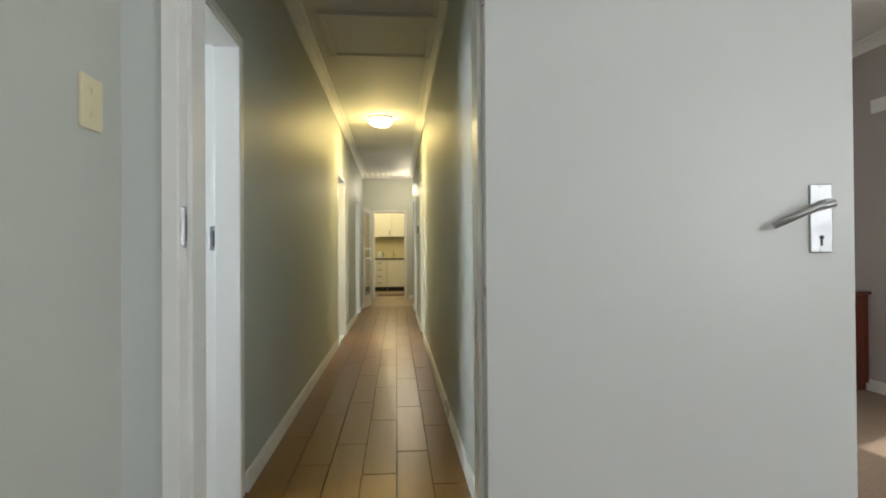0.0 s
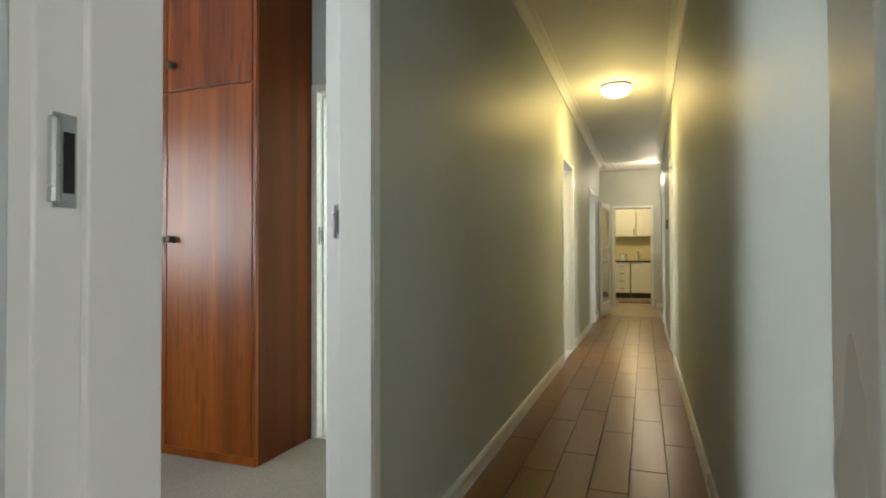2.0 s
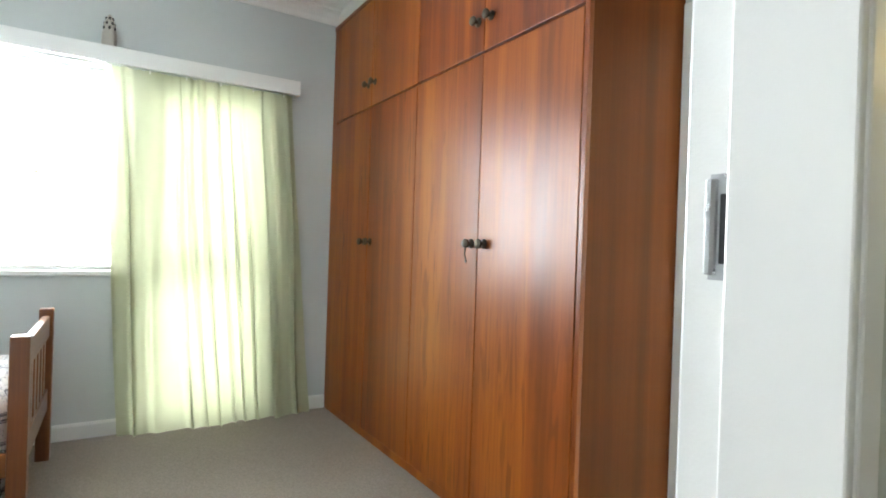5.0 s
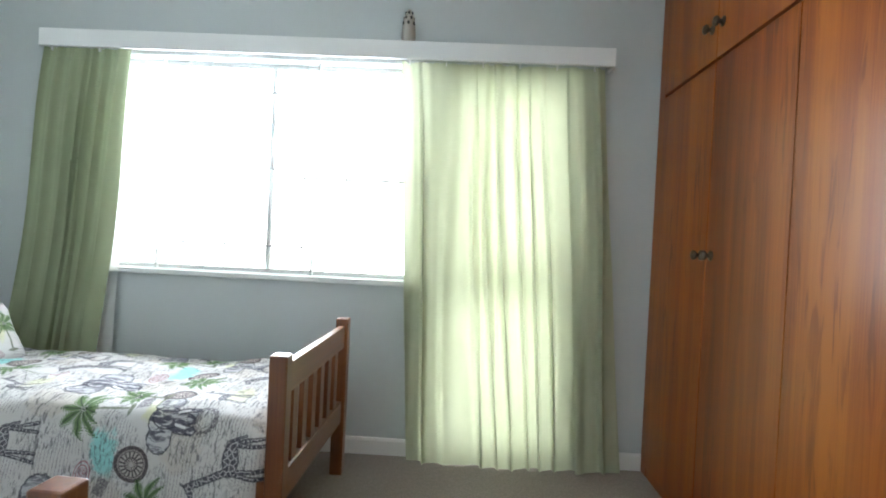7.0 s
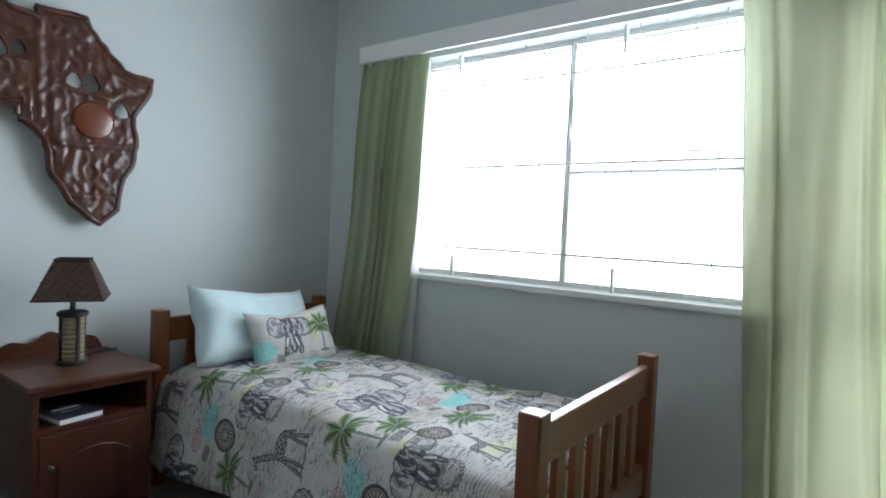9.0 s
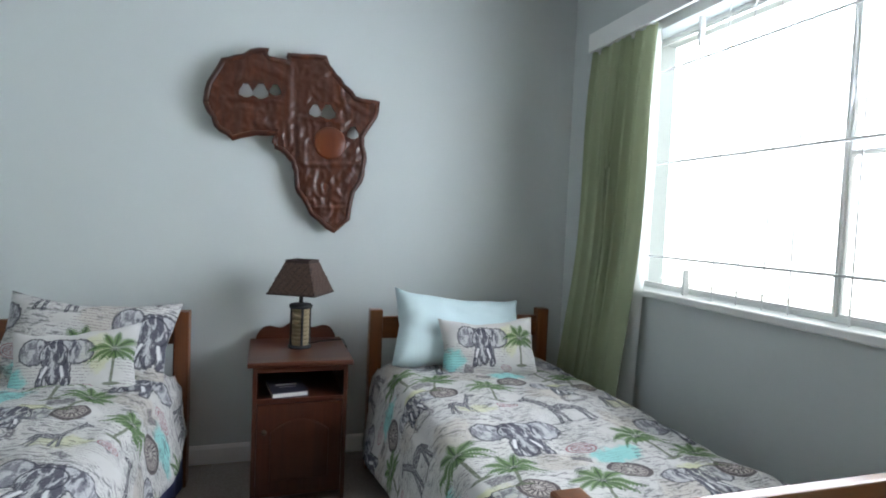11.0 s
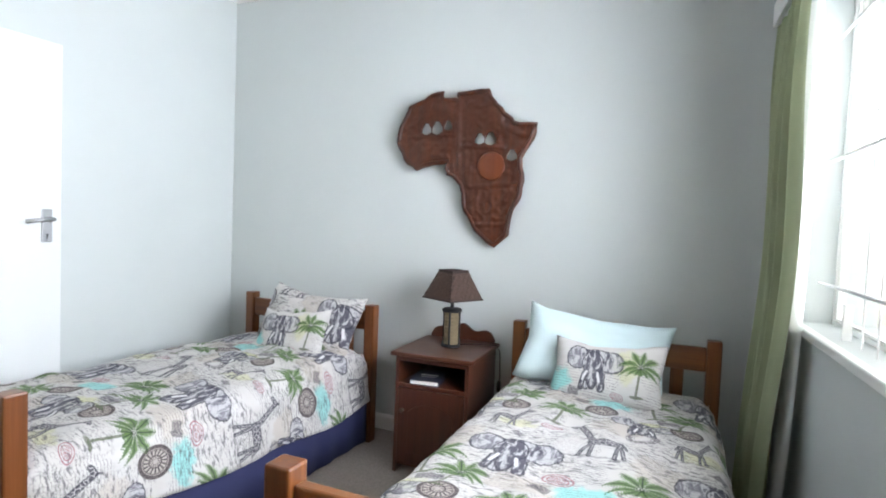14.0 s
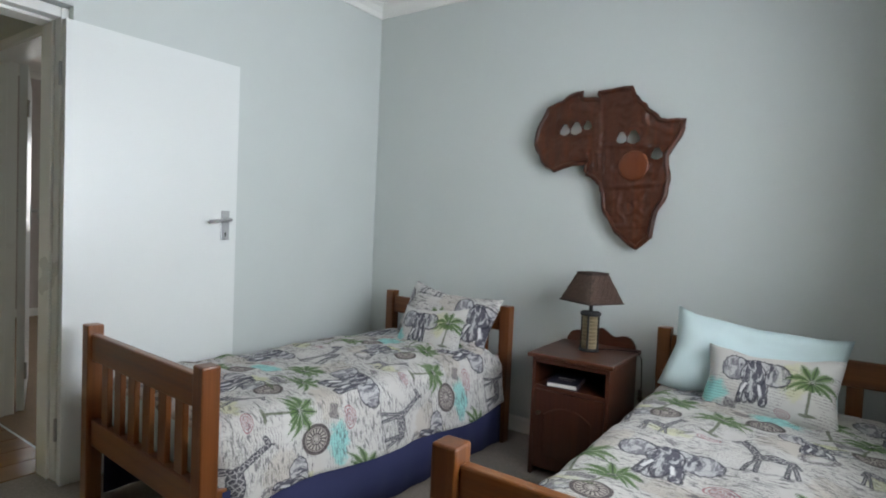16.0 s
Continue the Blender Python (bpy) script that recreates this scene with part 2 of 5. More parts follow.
def wall_run(axis, p0, p1, a0, a1, z0, z1, holes=()):
    """A wall between the planes p0 and p1 of one axis, from a0 to a1 along the other, with openings (a, b, z, z) through it."""
    out = []

    def piece(a, b, c, d):
        if b - a > 1e-4 and d - c > 1e-4:
            out.append(box(p0, p1, a, b, c, d) if axis == "x" else box(a, b, p0, p1, c, d))

    at = a0
    for a, b, c, d in sorted(holes):
        piece(at, a, z0, z1)
        piece(a, b, z0, c)
        piece(a, b, d, z1)
        at = b
    piece(at, a1, z0, z1)
    return join(*out)


def sweep_strip(profile, a, b, m):
    """A straight moulding: a profile (across, up) run along local x from a to b."""
    bm = bmesh.new()
    ends = [[bm.verts.new((x, p, q)) for p, q in profile] for x in (a, b)]
    n = len(profile)
    for k in range(n):
        bm.faces.new((ends[0][k], ends[0][(k + 1) % n], ends[1][(k + 1) % n], ends[1][k]))
    bm.faces.new(ends[0][::-1]), bm.faces.new(ends[1])
    bmesh.ops.recalc_face_normals(bm, faces=bm.faces[:])
    return moved(bm, m)


# ---- the materials of the place ----
M_WALL = paint("grey_green_wall_paint", (0.558, 0.597, 0.586), 0.45, 0.025, 0.35)
M_WALL_CORR = paint("grey_corridor_wall_paint", (0.53, 0.56, 0.51), 0.5, 0.02, 0.2)
M_WALL_ROOM = paint("mauve_room_paint", (0.46, 0.42, 0.41), 0.5, 0.03, 0.3)
M_WALL_BATH = paint("pale_mint_tile_paint", (0.83, 0.87, 0.76), 0.3, 0.02, 0.5)
M_CEIL = paint("white_ceiling_paint", (0.80, 0.80, 0.77), 0.6, 0.02, 0.3)
M_WHITE = paint("white_gloss_paint", (0.78, 0.79, 0.77), 0.30, 0.015, 0.5)
M_DOOR = paint("door_white_paint", (0.72, 0.745, 0.74), 0.34, 0.015, 0.45)
M_CARPET = carpet("taupe_loop_carpet", (0.30, 0.265, 0.23))
M_CARPET_2 = carpet("brown_room_carpet", (0.30, 0.225, 0.165))
M_TILE = paint("pale_bath_tile", (0.72, 0.76, 0.66), 0.25, 0.03, 0.5)
M_WARD = veneer("sapele_wardrobe_veneer", (0.105, 0.017, 0.003), (0.21, 0.046, 0.005), (0.34, 0.098, 0.010))
M_BED = wood("honey_pine_stain", (0.095, 0.027, 0.007), (0.165, 0.052, 0.013), (0.24, 0.088, 0.024), 0.32, 2, 2.0, 0.2)
M_BED_X = wood("honey_pine_stain_cross", (0.095, 0.027, 0.007), (0.165, 0.052, 0.013), (0.24, 0.088, 0.024), 0.32, 0, 2.0, 0.2)
M_BED_Y = wood("honey_pine_stain_long", (0.095, 0.027, 0.007), (0.165, 0.052, 0.013), (0.24, 0.088, 0.024), 0.32, 1, 2.0, 0.2)
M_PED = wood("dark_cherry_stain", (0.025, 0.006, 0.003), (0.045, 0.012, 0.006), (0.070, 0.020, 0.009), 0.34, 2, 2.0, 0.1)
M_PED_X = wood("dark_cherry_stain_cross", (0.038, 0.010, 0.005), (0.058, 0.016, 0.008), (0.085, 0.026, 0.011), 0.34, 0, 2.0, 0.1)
M_CARVE = wood("carved_hardwood", (0.016, 0.004, 0.002), (0.042, 0.009, 0.003), (0.105, 0.024, 0.005), 0.40, 2, 1.6, 0.06)
M_PLANK = Mat("oak_look_floor_tile")
_o = M_PLANK.map(M_PLANK.vmath("ADD", M_PLANK.co.outputs["Object"], M_PLANK.node("ShaderNodeObjectInfo").outputs["Random"]), (1, 0.06, 1))
_g = M_PLANK.noise(_o, 26, 4, 0.6)
_c = M_PLANK.mix(M_PLANK.range(_g, 0.2, 0.8), (0.145, 0.056, 0.005), (0.21, 0.088, 0.007))
_c = M_PLANK.mix(M_PLANK.math("MULTIPLY", M_PLANK.node("ShaderNodeObjectInfo").outputs["Random"], 0.35), _c, (0.10, 0.040, 0.006))
M_PLANK = M_PLANK.done(_c, 0.28, 0.0, 0.42)
M_GROUT = paint("dark_floor_joint", (0.02, 0.012, 0.007), 0.8)
M_CHROME = metal("satin_chrome", (0.46, 0.47, 0.48), 0.32)
M_BRONZE = metal("aged_bronze", (0.10, 0.085, 0.065), 0.42)
M_BLACK = paint("black_recess", (0.015, 0.015, 0.016), 0.6)
M_STEEL = paint("white_steel_bar", (0.78, 0.79, 0.79), 0.4)
M_GLASS = glass("clear_glass")
M_NAVY = cloth("navy_base_cloth", (0.035, 0.04, 0.10))
M_AQUA = cloth("pale_aqua_cotton", (0.60, 0.735, 0.755))
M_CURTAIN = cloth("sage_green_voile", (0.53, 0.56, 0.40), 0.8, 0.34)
M_PLASTIC = paint("cream_plastic", (0.72, 0.66, 0.44), 0.4, 0.02)
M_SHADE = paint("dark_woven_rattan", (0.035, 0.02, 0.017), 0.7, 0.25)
M_CANE = paint("beige_woven_cane", (0.25, 0.20, 0.115), 0.7, 0.2)
M_CERAMIC = paint("white_ceramic", (0.82, 0.83, 0.80), 0.12, 0.01, 0.5)
M_ORNAMENT = paint("grey_cream_ornament", (0.45, 0.42, 0.36), 0.6, 0.1)
M_VANITY = wood("wenge_laminate", (0.028, 0.014, 0.012), (0.05, 0.025, 0.021), (0.07, 0.038, 0.032), 0.35, 2, 3.0)
M_MIRROR = metal("mirror_silver", (0.9, 0.92, 0.9), 0.06)
M_LAMP = glow("lit_lamp_glass", (1.0, 0.78, 0.36), 18.0)
M_COUNTER = paint("dark_granite_worktop", (0.05, 0.045, 0.04), 0.25, 0.3)
M_KITCHEN = paint("cream_kitchen_paint", (0.76, 0.74, 0.66), 0.4)
M_RED = wood("red_mahogany_stain", (0.09, 0.015, 0.008), (0.15, 0.03, 0.014), (0.2, 0.05, 0.02), 0.35, 2, 2.0)
M_BOOK = paint("dark_book_cover", (0.03, 0.03, 0.05), 0.35)
M_PAPER = paint("white_page_edges", (0.75, 0.75, 0.72), 0.8)
M_GROUND = paint("dry_garden_ground", (0.55, 0.52, 0.45), 0.9, 0.1)
M_FACADE = paint("pale_neighbour_wall", (0.75, 0.73, 0.68), 0.8, 0.05)
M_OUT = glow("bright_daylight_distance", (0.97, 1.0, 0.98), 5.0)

# Brown wardrobe side; the shade it stands in is part of this colour.
M_WARD_SHADED = wood("shaded_brown_side", (0.055, 0.011, 0.002), (0.085, 0.019, 0.003), (0.11, 0.028, 0.005), 0.6, 2, 0.6, 0.0, 0.1)
# Same sage cloth, gathered; its weaker backlight is put into a darker colour.
M_CURTAIN_SHADED = cloth("shaded_gathered_sage", (0.35, 0.395, 0.25), 0.85, 0.09)


# ---- setting: plan in metres ----
WIN_X, HEAD_Y, EAST_X, BACK_Y = -3.50, 0.42, -0.175, 4.59   # bedroom faces
CEIL = 2.74
CR = 1.06                                                  # corridor: left face x 0, right face x CR
D2 = (2.395, 3.272)                                          # bedroom doorway along y
D1 = (0.148, 0.955)                                        # front room doorway along x
WIN = (0.98, 2.86, 0.92, 2.10)                             # window along y and z
GD = (2.93, 3.64)                                          # glazed door along y
BD = (-1.05, -0.28)                                        # bathroom doorway along x
HEAD_Z = 2.05
FZ = -0.035                                                # finished floor level

structure("ground", box(-60, 60, -60, 60, -0.6, -0.30), M_GROUND, "dry garden ground around the house", "ground")
structure("floor", box(-3.75, -0.255, 0.17, BACK_Y, -0.2, FZ), M_CARPET, "taupe loop-pile carpet of the bedroom", "floor")
structure("floor_doorway", box(-0.255, 0.0, 0.17, BACK_Y, -0.2, FZ), M_CARPET, "taupe carpet strip along the doorway wall", "floor")
structure("floor_front_room", join(box(0.0, 4.7, -1.5, 2.29, -0.2, FZ), box(1.25, 4.7, 2.30, 5.7, -0.2, FZ)), M_CARPET_2, "brown carpet of the front room", "floor")
structure("floor_kitchen", box(-1.5, 2.6, 12.3, 18.0, -0.2, FZ), paint("pale_kitchen_floor", (0.36, 0.27, 0.17), 0.3, 0.06), "pale tiled kitchen floor", "floor")

structure("wall_window", wall_run("x", -3.74, WIN_X, 0.17, 4.86, -0.2, 2.9, [(WIN[0], WIN[1], WIN[2], WIN[3]), (GD[0], GD[1], 0.02, 2.08)]), M_WALL, "grey-green painted bedroom wall with the window", "wall")
structure("wall_head", wall_run("y", 0.17, HEAD_Y, WIN_X, EAST_X, -0.2, 2.9), M_WALL, "grey-green painted wall behind the beds", "wall")
SKEW = 0.03                                                # the old wall thickens towards the head of the room
_east = wall_run("x", EAST_X, -0.12, -1.5, 4.86, -0.2, 2.9, [(D2[0] - 0.03, D2[1] + 0.044, FZ - 0.003, HEAD_Z + 0.03)])
for v in _east.verts:
    if abs(v.co.x - EAST_X) < 1e-4:
        v.co.x -= SKEW * (3.4 - v.co.y)
structure("wall_corridor", _east, M_WALL, "grey-green painted bedroom wall beside the door", "wall")
structure("wall_corridor_left", wall_run("x", -0.12, 0.0, -1.5, 12.3, -0.2, 2.9, [(D2[0] - 0.03, D2[1] + 0.044, FZ - 0.003, HEAD_Z + 0.03), (7.42, 8.30, FZ - 0.003, 2.08), (10.3, 11.15, FZ - 0.003, 2.08)]), M_WALL_CORR, "satin grey corridor wall with doorways", "wall")
structure("wall_corridor_right", wall_run("x", CR, CR + 0.19, 2.345, 12.3, -0.2, 2.9, [(7.75, 8.55, FZ - 0.003, 2.08), (10.5, 11.3, FZ - 0.003, 2.08)]), M_WALL_CORR, "satin grey corridor wall with doorways", "wall")
structure("wall_front_room_door", wall_run("y", 2.20, 2.345, 0.0, CR + 0.19, -0.2, 2.9, [(D1[0] - 0.03, D1[1] + 0.03, FZ - 0.003, HEAD_Z + 0.03)]), M_WALL, "grey painted wall round the open front room door", "wall")
structure("wall_bathroom_door", wall_run("y", BACK_Y, BACK_Y + 0.14, -3.5, EAST_X, -0.2, 2.9, [(BD[0] - 0.03, BD[1] + 0.03, FZ - 0.003, HEAD_Z + 0.03)]), M_WALL, "grey-green wall with the bathroom doorway", "wall")
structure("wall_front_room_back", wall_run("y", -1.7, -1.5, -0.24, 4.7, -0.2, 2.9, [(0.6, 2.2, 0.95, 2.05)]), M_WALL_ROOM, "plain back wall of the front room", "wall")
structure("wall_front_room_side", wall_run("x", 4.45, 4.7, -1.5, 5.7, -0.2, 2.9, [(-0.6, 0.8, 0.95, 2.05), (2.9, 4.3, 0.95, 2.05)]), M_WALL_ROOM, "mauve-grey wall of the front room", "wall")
structure("wall_front_room_end", wall_run("y", 5.5, 5.7, CR + 0.19, 4.45, -0.2, 2.9), M_WALL_ROOM, "plain end wall of the front room", "wall")
structure("wall_bathroom", join(wall_run("y", 7.06, 7.2, -2.7, -0.12, -0.2, 2.9), wall_run("x", -2.84, -2.7, 4.76, 7.2, -0.2, 2.9, [(5.4, 6.4, 1.2, 2.1)]), wall_run("x", -0.24, -0.12, 4.86, 7.2, -0.2, 2.9)), M_WALL_BATH, "pale mint bathroom walls", "wall")
structure("wall_hall_end", wall_run("y", 14.2, 14.34, -1.5, 2.6, -0.2, 3.0, [(0.13, 0.94, FZ - 0.003, 2.12)]), M_WALL_CORR, "grey wall round the kitchen doorway", "wall")
structure("wall_hall_sides", join(wall_run("x", -1.62, -1.5, 12.3, 18.1, -0.2, 3.0), wall_run("x", 2.6, 2.72, 12.3, 18.1, -0.2, 3.0), wall_run("y", 12.18, 12.3, -1.5, -0.12, -0.2, 3.0), wall_run("y", 12.18, 12.3, CR + 0.19, 2.6, -0.2, 3.0)), M_WALL_CORR, "plain hall and kitchen side walls", "wall")
structure("wall_kitchen_back", wall_run("y", 18.0, 18.1, -1.5, 2.6, -0.2, 3.0), paint("yellow_kitchen_paint", (0.72, 0.64, 0.38), 0.5), "pale yellow kitchen wall", "wall")
# closets behind the corridor doorways; unseen openings and lamps are added to brighten them
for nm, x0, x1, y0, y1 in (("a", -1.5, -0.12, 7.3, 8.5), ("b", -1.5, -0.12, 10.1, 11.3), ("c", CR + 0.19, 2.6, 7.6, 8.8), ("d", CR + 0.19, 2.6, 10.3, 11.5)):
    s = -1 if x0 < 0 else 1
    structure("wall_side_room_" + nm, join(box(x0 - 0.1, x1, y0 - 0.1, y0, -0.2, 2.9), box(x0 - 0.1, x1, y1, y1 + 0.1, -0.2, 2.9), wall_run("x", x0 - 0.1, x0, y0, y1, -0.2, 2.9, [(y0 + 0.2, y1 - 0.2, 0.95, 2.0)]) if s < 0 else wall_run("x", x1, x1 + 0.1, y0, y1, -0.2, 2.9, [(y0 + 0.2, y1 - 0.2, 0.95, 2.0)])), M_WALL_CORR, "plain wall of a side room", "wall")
    window_light("fill_light_side_room", ((x0 - 0.15) if s < 0 else (x1 + 0.15), (y0 + y1) / 2, 1.48), (0.5, (y0 + y1) / 2, 1.2), 0.8, 1.0, 14, (0.9, 0.95, 1.0))
    structure("floor_side_room_" + nm, box(x0 - 0.1, x1 + 0.1 if s > 0 else x1, y0, y1, -0.2, FZ - 0.002), M_CARPET_2, "plain floor of a side room", "floor")

structure("ceiling", box(-3.74, -0.12, 0.17, 4.9, CEIL, CEIL + 0.15), M_CEIL, "white bedroom ceiling", "ceiling")
structure("ceiling_corridor", box(-0.12, CR + 0.1, 2.2, 12.3, CEIL + 0.03, CEIL + 0.15), M_CEIL, "white corridor ceiling", "ceiling")
structure("ceiling_front_room", join(box(-0.12, 4.7, -1.7, 2.2, CEIL, CEIL + 0.15), box(CR + 0.1, 4.7, 2.2, 5.7, CEIL, CEIL + 0.15)), M_CEIL, "white front room ceiling", "ceiling")
structure("ceiling_bathroom", box(-2.84, -0.12, 4.9, 7.2, CEIL, CEIL + 0.15), M_CEIL, "white bathroom ceiling", "ceiling")
structure("ceiling_side_rooms", join(box(-1.7, -0.12, 7.2, 12.3, CEIL, CEIL + 0.15), box(CR + 0.1, 2.72, 5.7, 12.3, CEIL, CEIL + 0.15)), M_CEIL, "white side room ceilings", "ceiling")
_boards = [box(-1.62 + 0.12 * k, -1.62 + 0.12 * k + 0.112, 12.3, 18.1, 2.90, 2.98, 0.003, 1) for k in range(36)]
structure("ceiling_hall", join(box(-1.62, 2.72, 12.18, 18.1, 2.985, 3.1), *_boards), M_CEIL, "white tongue-and-groove board ceiling of the hall", "ceiling")

# skirting boards
SK = [(0, 0), (0.016, 0), (0.016, 0.075), (0.010, 0.09), (0, 0.09)]


def skirting(name, x0, y0, length, turn, mat=M_WHITE):
    structure(name, sweep_strip(SK, 0, length, pose(x0, y0, FZ, 0, 0, turn)), mat, "white painted skirting board", "skirting board")


skirting("baseboard_head", WIN_X, HEAD_Y, 3.26, 0)
skirting("baseboard_window_left", WIN_X, GD[0] - 0.06, GD[0] - 0.06 - HEAD_Y - 0.016, -90)
skirting("baseboard_window_right", WIN_X, 4.08, 4.08 - GD[1] - 0.06, -90)
skirting("baseboard_east", EAST_X - SKEW * 2.98, HEAD_Y + 0.016, D2[0] - 0.09 - HEAD_Y, 90 - 1.72)
structure("baseboard_east_far", sweep_strip(SK, 0, BACK_Y - D2[1] - 0.09, pose(EAST_X, D2[1] + 0.09, FZ, 0, 0, 90)), M_WHITE, "white painted skirting board", "skirting board")
for nm, y0, y1 in (("a", D2[1] + 0.075, 7.36), ("b", 8.36, 10.24), ("c", 11.21, 12.3)):
    skirting("baseboard_corridor_left_" + nm, 0.0, y1, y1 - y0, -90)
for nm, y0, y1 in (("a", 2.365, 7.69), ("b", 8.61, 10.44), ("c", 11.36, 12.3)):
    structure("baseboard_corridor_right_" + nm, sweep_strip(SK, 0, y1 - y0, pose(CR, y0, FZ, 0, 0, 90)), M_WHITE, "white painted skirting board", "skirting board")
structure("baseboard_front_room", sweep_strip(SK, 0, 6.9, pose(4.45, -1.4, FZ, 0, 0, 90)), M_WHITE, "white painted skirting board", "skirting board")
structure("baseboard_hall_end", sweep_strip(SK, 0, 1.6, pose(2.6, 14.2, FZ, 0, 0, 180)), M_WHITE, "white painted skirting board", "skirting board")

# cove cornices
CV = [(0, 0), (0, -0.085), (0.012, -0.085), (0.022, -0.055), (0.05, -0.025), (0.085, -0.012), (0.085, 0)]


def cornice(name, x0, y0, z, length, turn):
    structure(name, sweep_strip(CV, 0, length, pose(x0, y0, z, 0, 0, turn)), M_CEIL, "white plaster cove cornice", "cornice")


cornice("trim_cornice_head", WIN_X, HEAD_Y, CEIL, 3.26, 0)
cornice("trim_cornice_window", WIN_X, BACK_Y, CEIL, 4.2, -90)
cornice("trim_cornice_east", EAST_X - SKEW * 2.98, HEAD_Y, CEIL, 4.2, 90 - 1.72)
cornice("trim_cornice_corridor_left", 0.0, 12.3, CEIL + 0.03, 9.975, -90)
cornice("trim_cornice_corridor_right", CR, 2.325, CEIL + 0.03, 9.975, 90)
cornice("trim_cornice_front_room", 4.45, -1.5, CEIL, 7.0, 90)


# ---- doors ----
def lever_handle(parent, m, side=1, droop=0.010):
    """A chrome plate with a lever and keyhole; local x along the leaf, y out of it."""
    plate = part("handle_plate", box(-0.023, 0.023, 0, 0.008, -0.078, 0.078, 0.003), M_CHROME, parent, "satin chrome backplate")
    plate.matrix_basis = m
    boss = join(cyl(0.012, 0.011, 0.05, 16, (0, 0.03, 0.03), "y", 0.002), tube([(-side * 0.012, 0.048, 0.031), (side * 0.02, 0.053, 0.030 - 0.12 * droop), (side * 0.06, 0.052, 0.029 - 0.5 * droop), (side * 0.108, 0.046, 0.028 - droop)], 0.0085, 10))
    part("lever", boss, M_CHROME, plate, "satin chrome lever", True)
    part("keyhole", join(cyl(0.005, 0.005, 0.001, 12, (0, 0.0088, -0.043), "y"), box(-0.0025, 0.0025, 0.0082, 0.0092, -0.062, -0.045)), M_BLACK, plate, "dark keyhole")
    for z in (-0.072, 0.072):
        part("screw", cyl(0.004, 0.0035, 0.002, 10, (0, 0.009, z), "y"), M_CHROME, plate)


def door_frame(name, m, w, depth, h, label, strike=None):
    """A pressed steel frame lining an opening: local x across, y through the wall from 0 to depth."""
    top = thing(name, m, label, "door frame", "", "structure")
    for x0, s in ((0.0, 1), (w, -1)):
        a, b = sorted((x0, x0 - s * 0.045))
        c, d = sorted((x0 + s * 0.0, x0 + s * 0.014))
        bm = join(box(a, b, -0.010, depth + 0.010, FZ, h + 0.045, 0.004), box(c, d, 0.045, depth + 0.008, FZ, h - 0.001, 0.003))
        part("jamb", bm, M_WHITE, top)
    part("head", join(box(0.0005, w - 0.0005, -0.0095, depth + 0.0095, h, h + 0.0445, 0.004), box(0.0145, w - 0.0145, 0.045, depth + 0.0075, h - 0.014, h - 0.0005, 0.003)), M_WHITE, top)
    if strike is not None:
        sx, sy, s, z = strike
        plate = part("strike_plate", join(box(sx, sx + s * 0.003, sy - 0.018, sy + 0.010, z - 0.055, z + 0.055) if s > 0 else box(sx + s * 0.003, sx, sy - 0.018, sy + 0.010, z - 0.055, z + 0.055), cyl(0.007, 0.007, 0.10, 10, (sx + s * 0.002, sy - 0.016, z), "z", 0.002)), M_CHROME, top, "satin chrome strike plate")
        c, d = sorted((sx + s * 0.0032, sx + s * 0.0042))
        part("latch_hole", box(c, d, sy - 0.006, sy + 0.007, z - 0.038, z + 0.034), M_BLACK, plate, "dark latch opening")
    return top


def door_leaf(name, m, w, h, label, side, both=True, droop=0.010):
    """A flush leaf: local x from the hinge to the free edge, y through its thickness."""
    top = thing(name, m, label, "door", "", "structure")
    part("leaf", box(0.002, w, 0.0, 0.04, FZ + 0.012, h, 0.003), M_DOOR, top)
    lever_handle(top, pose(w - 0.068, 0.04, 1.148), -1, droop)
    if both:
        lever_handle(top, Matrix.Translation((w - 0.068, 0.0, 1.148)) @ pose(0, 0, 0, 0, 0, 180), 1, droop)
    for z in (0.22, 1.78):
        part("hinge", cyl(0.007, 0.007, 0.10, 10, (-0.002, side * 0.024 + 0.02, z), "z", 0.001), M_CHROME, top, "steel butt hinge")
    return top


# bedroom doorway: local x runs along +y of the world
door_frame("door_2", pose(-0.15, D2[1], 0, 0, 0, -90), D2[1] - D2[0], 0.15, HEAD_Z - 0.02, "white steel frame of the bedroom doorway", (0.0, 0.040, 1, 1.15))
door_leaf("door_2_leaf", pose(-0.252, D2[0] + 0.018, 0, 0, 0, -93.4), 0.82, 2.008, "white flush bedroom door, open back to the wall", 1)
door_frame("door_1", pose(D1[0], 2.20, 0, 0, 0, 0), D1[1] - D1[0], 0.145, HEAD_Z - 0.02, "white steel frame between front room and corridor", (0.0, 0.028, 1, 1.15))
door_leaf("door_1_leaf", pose(0.958, 2.182, 0, 0, 0, -20.0) @ Matrix.Translation((0, -0.04, 0)), 0.84, 2.035, "pale grey flush door standing wide open", -1, True, 0.045)
door_frame("door_3", pose(BD[0], BACK_Y, 0, 0, 0, 0), BD[1] - BD[0], 0.14, HEAD_Z - 0.02, "white steel frame of the bathroom doorway", (0.0, 0.03, 1, 1.17))
for nm, x, y0, y1, t in (("4", 0.0, 7.45, 8.27, 90), ("5", 0.0, 10.33, 11.12, 90), ("6", CR, 7.78, 8.52, -90), ("7", CR, 10.53, 11.27, -90)):
    door_frame("door_" + nm, pose(x, y0 if t > 0 else y1, 0, 0, 0, t), y1 - y0, 0.12 if t > 0 else 0.19, 2.05, "white steel frame of a corridor doorway")
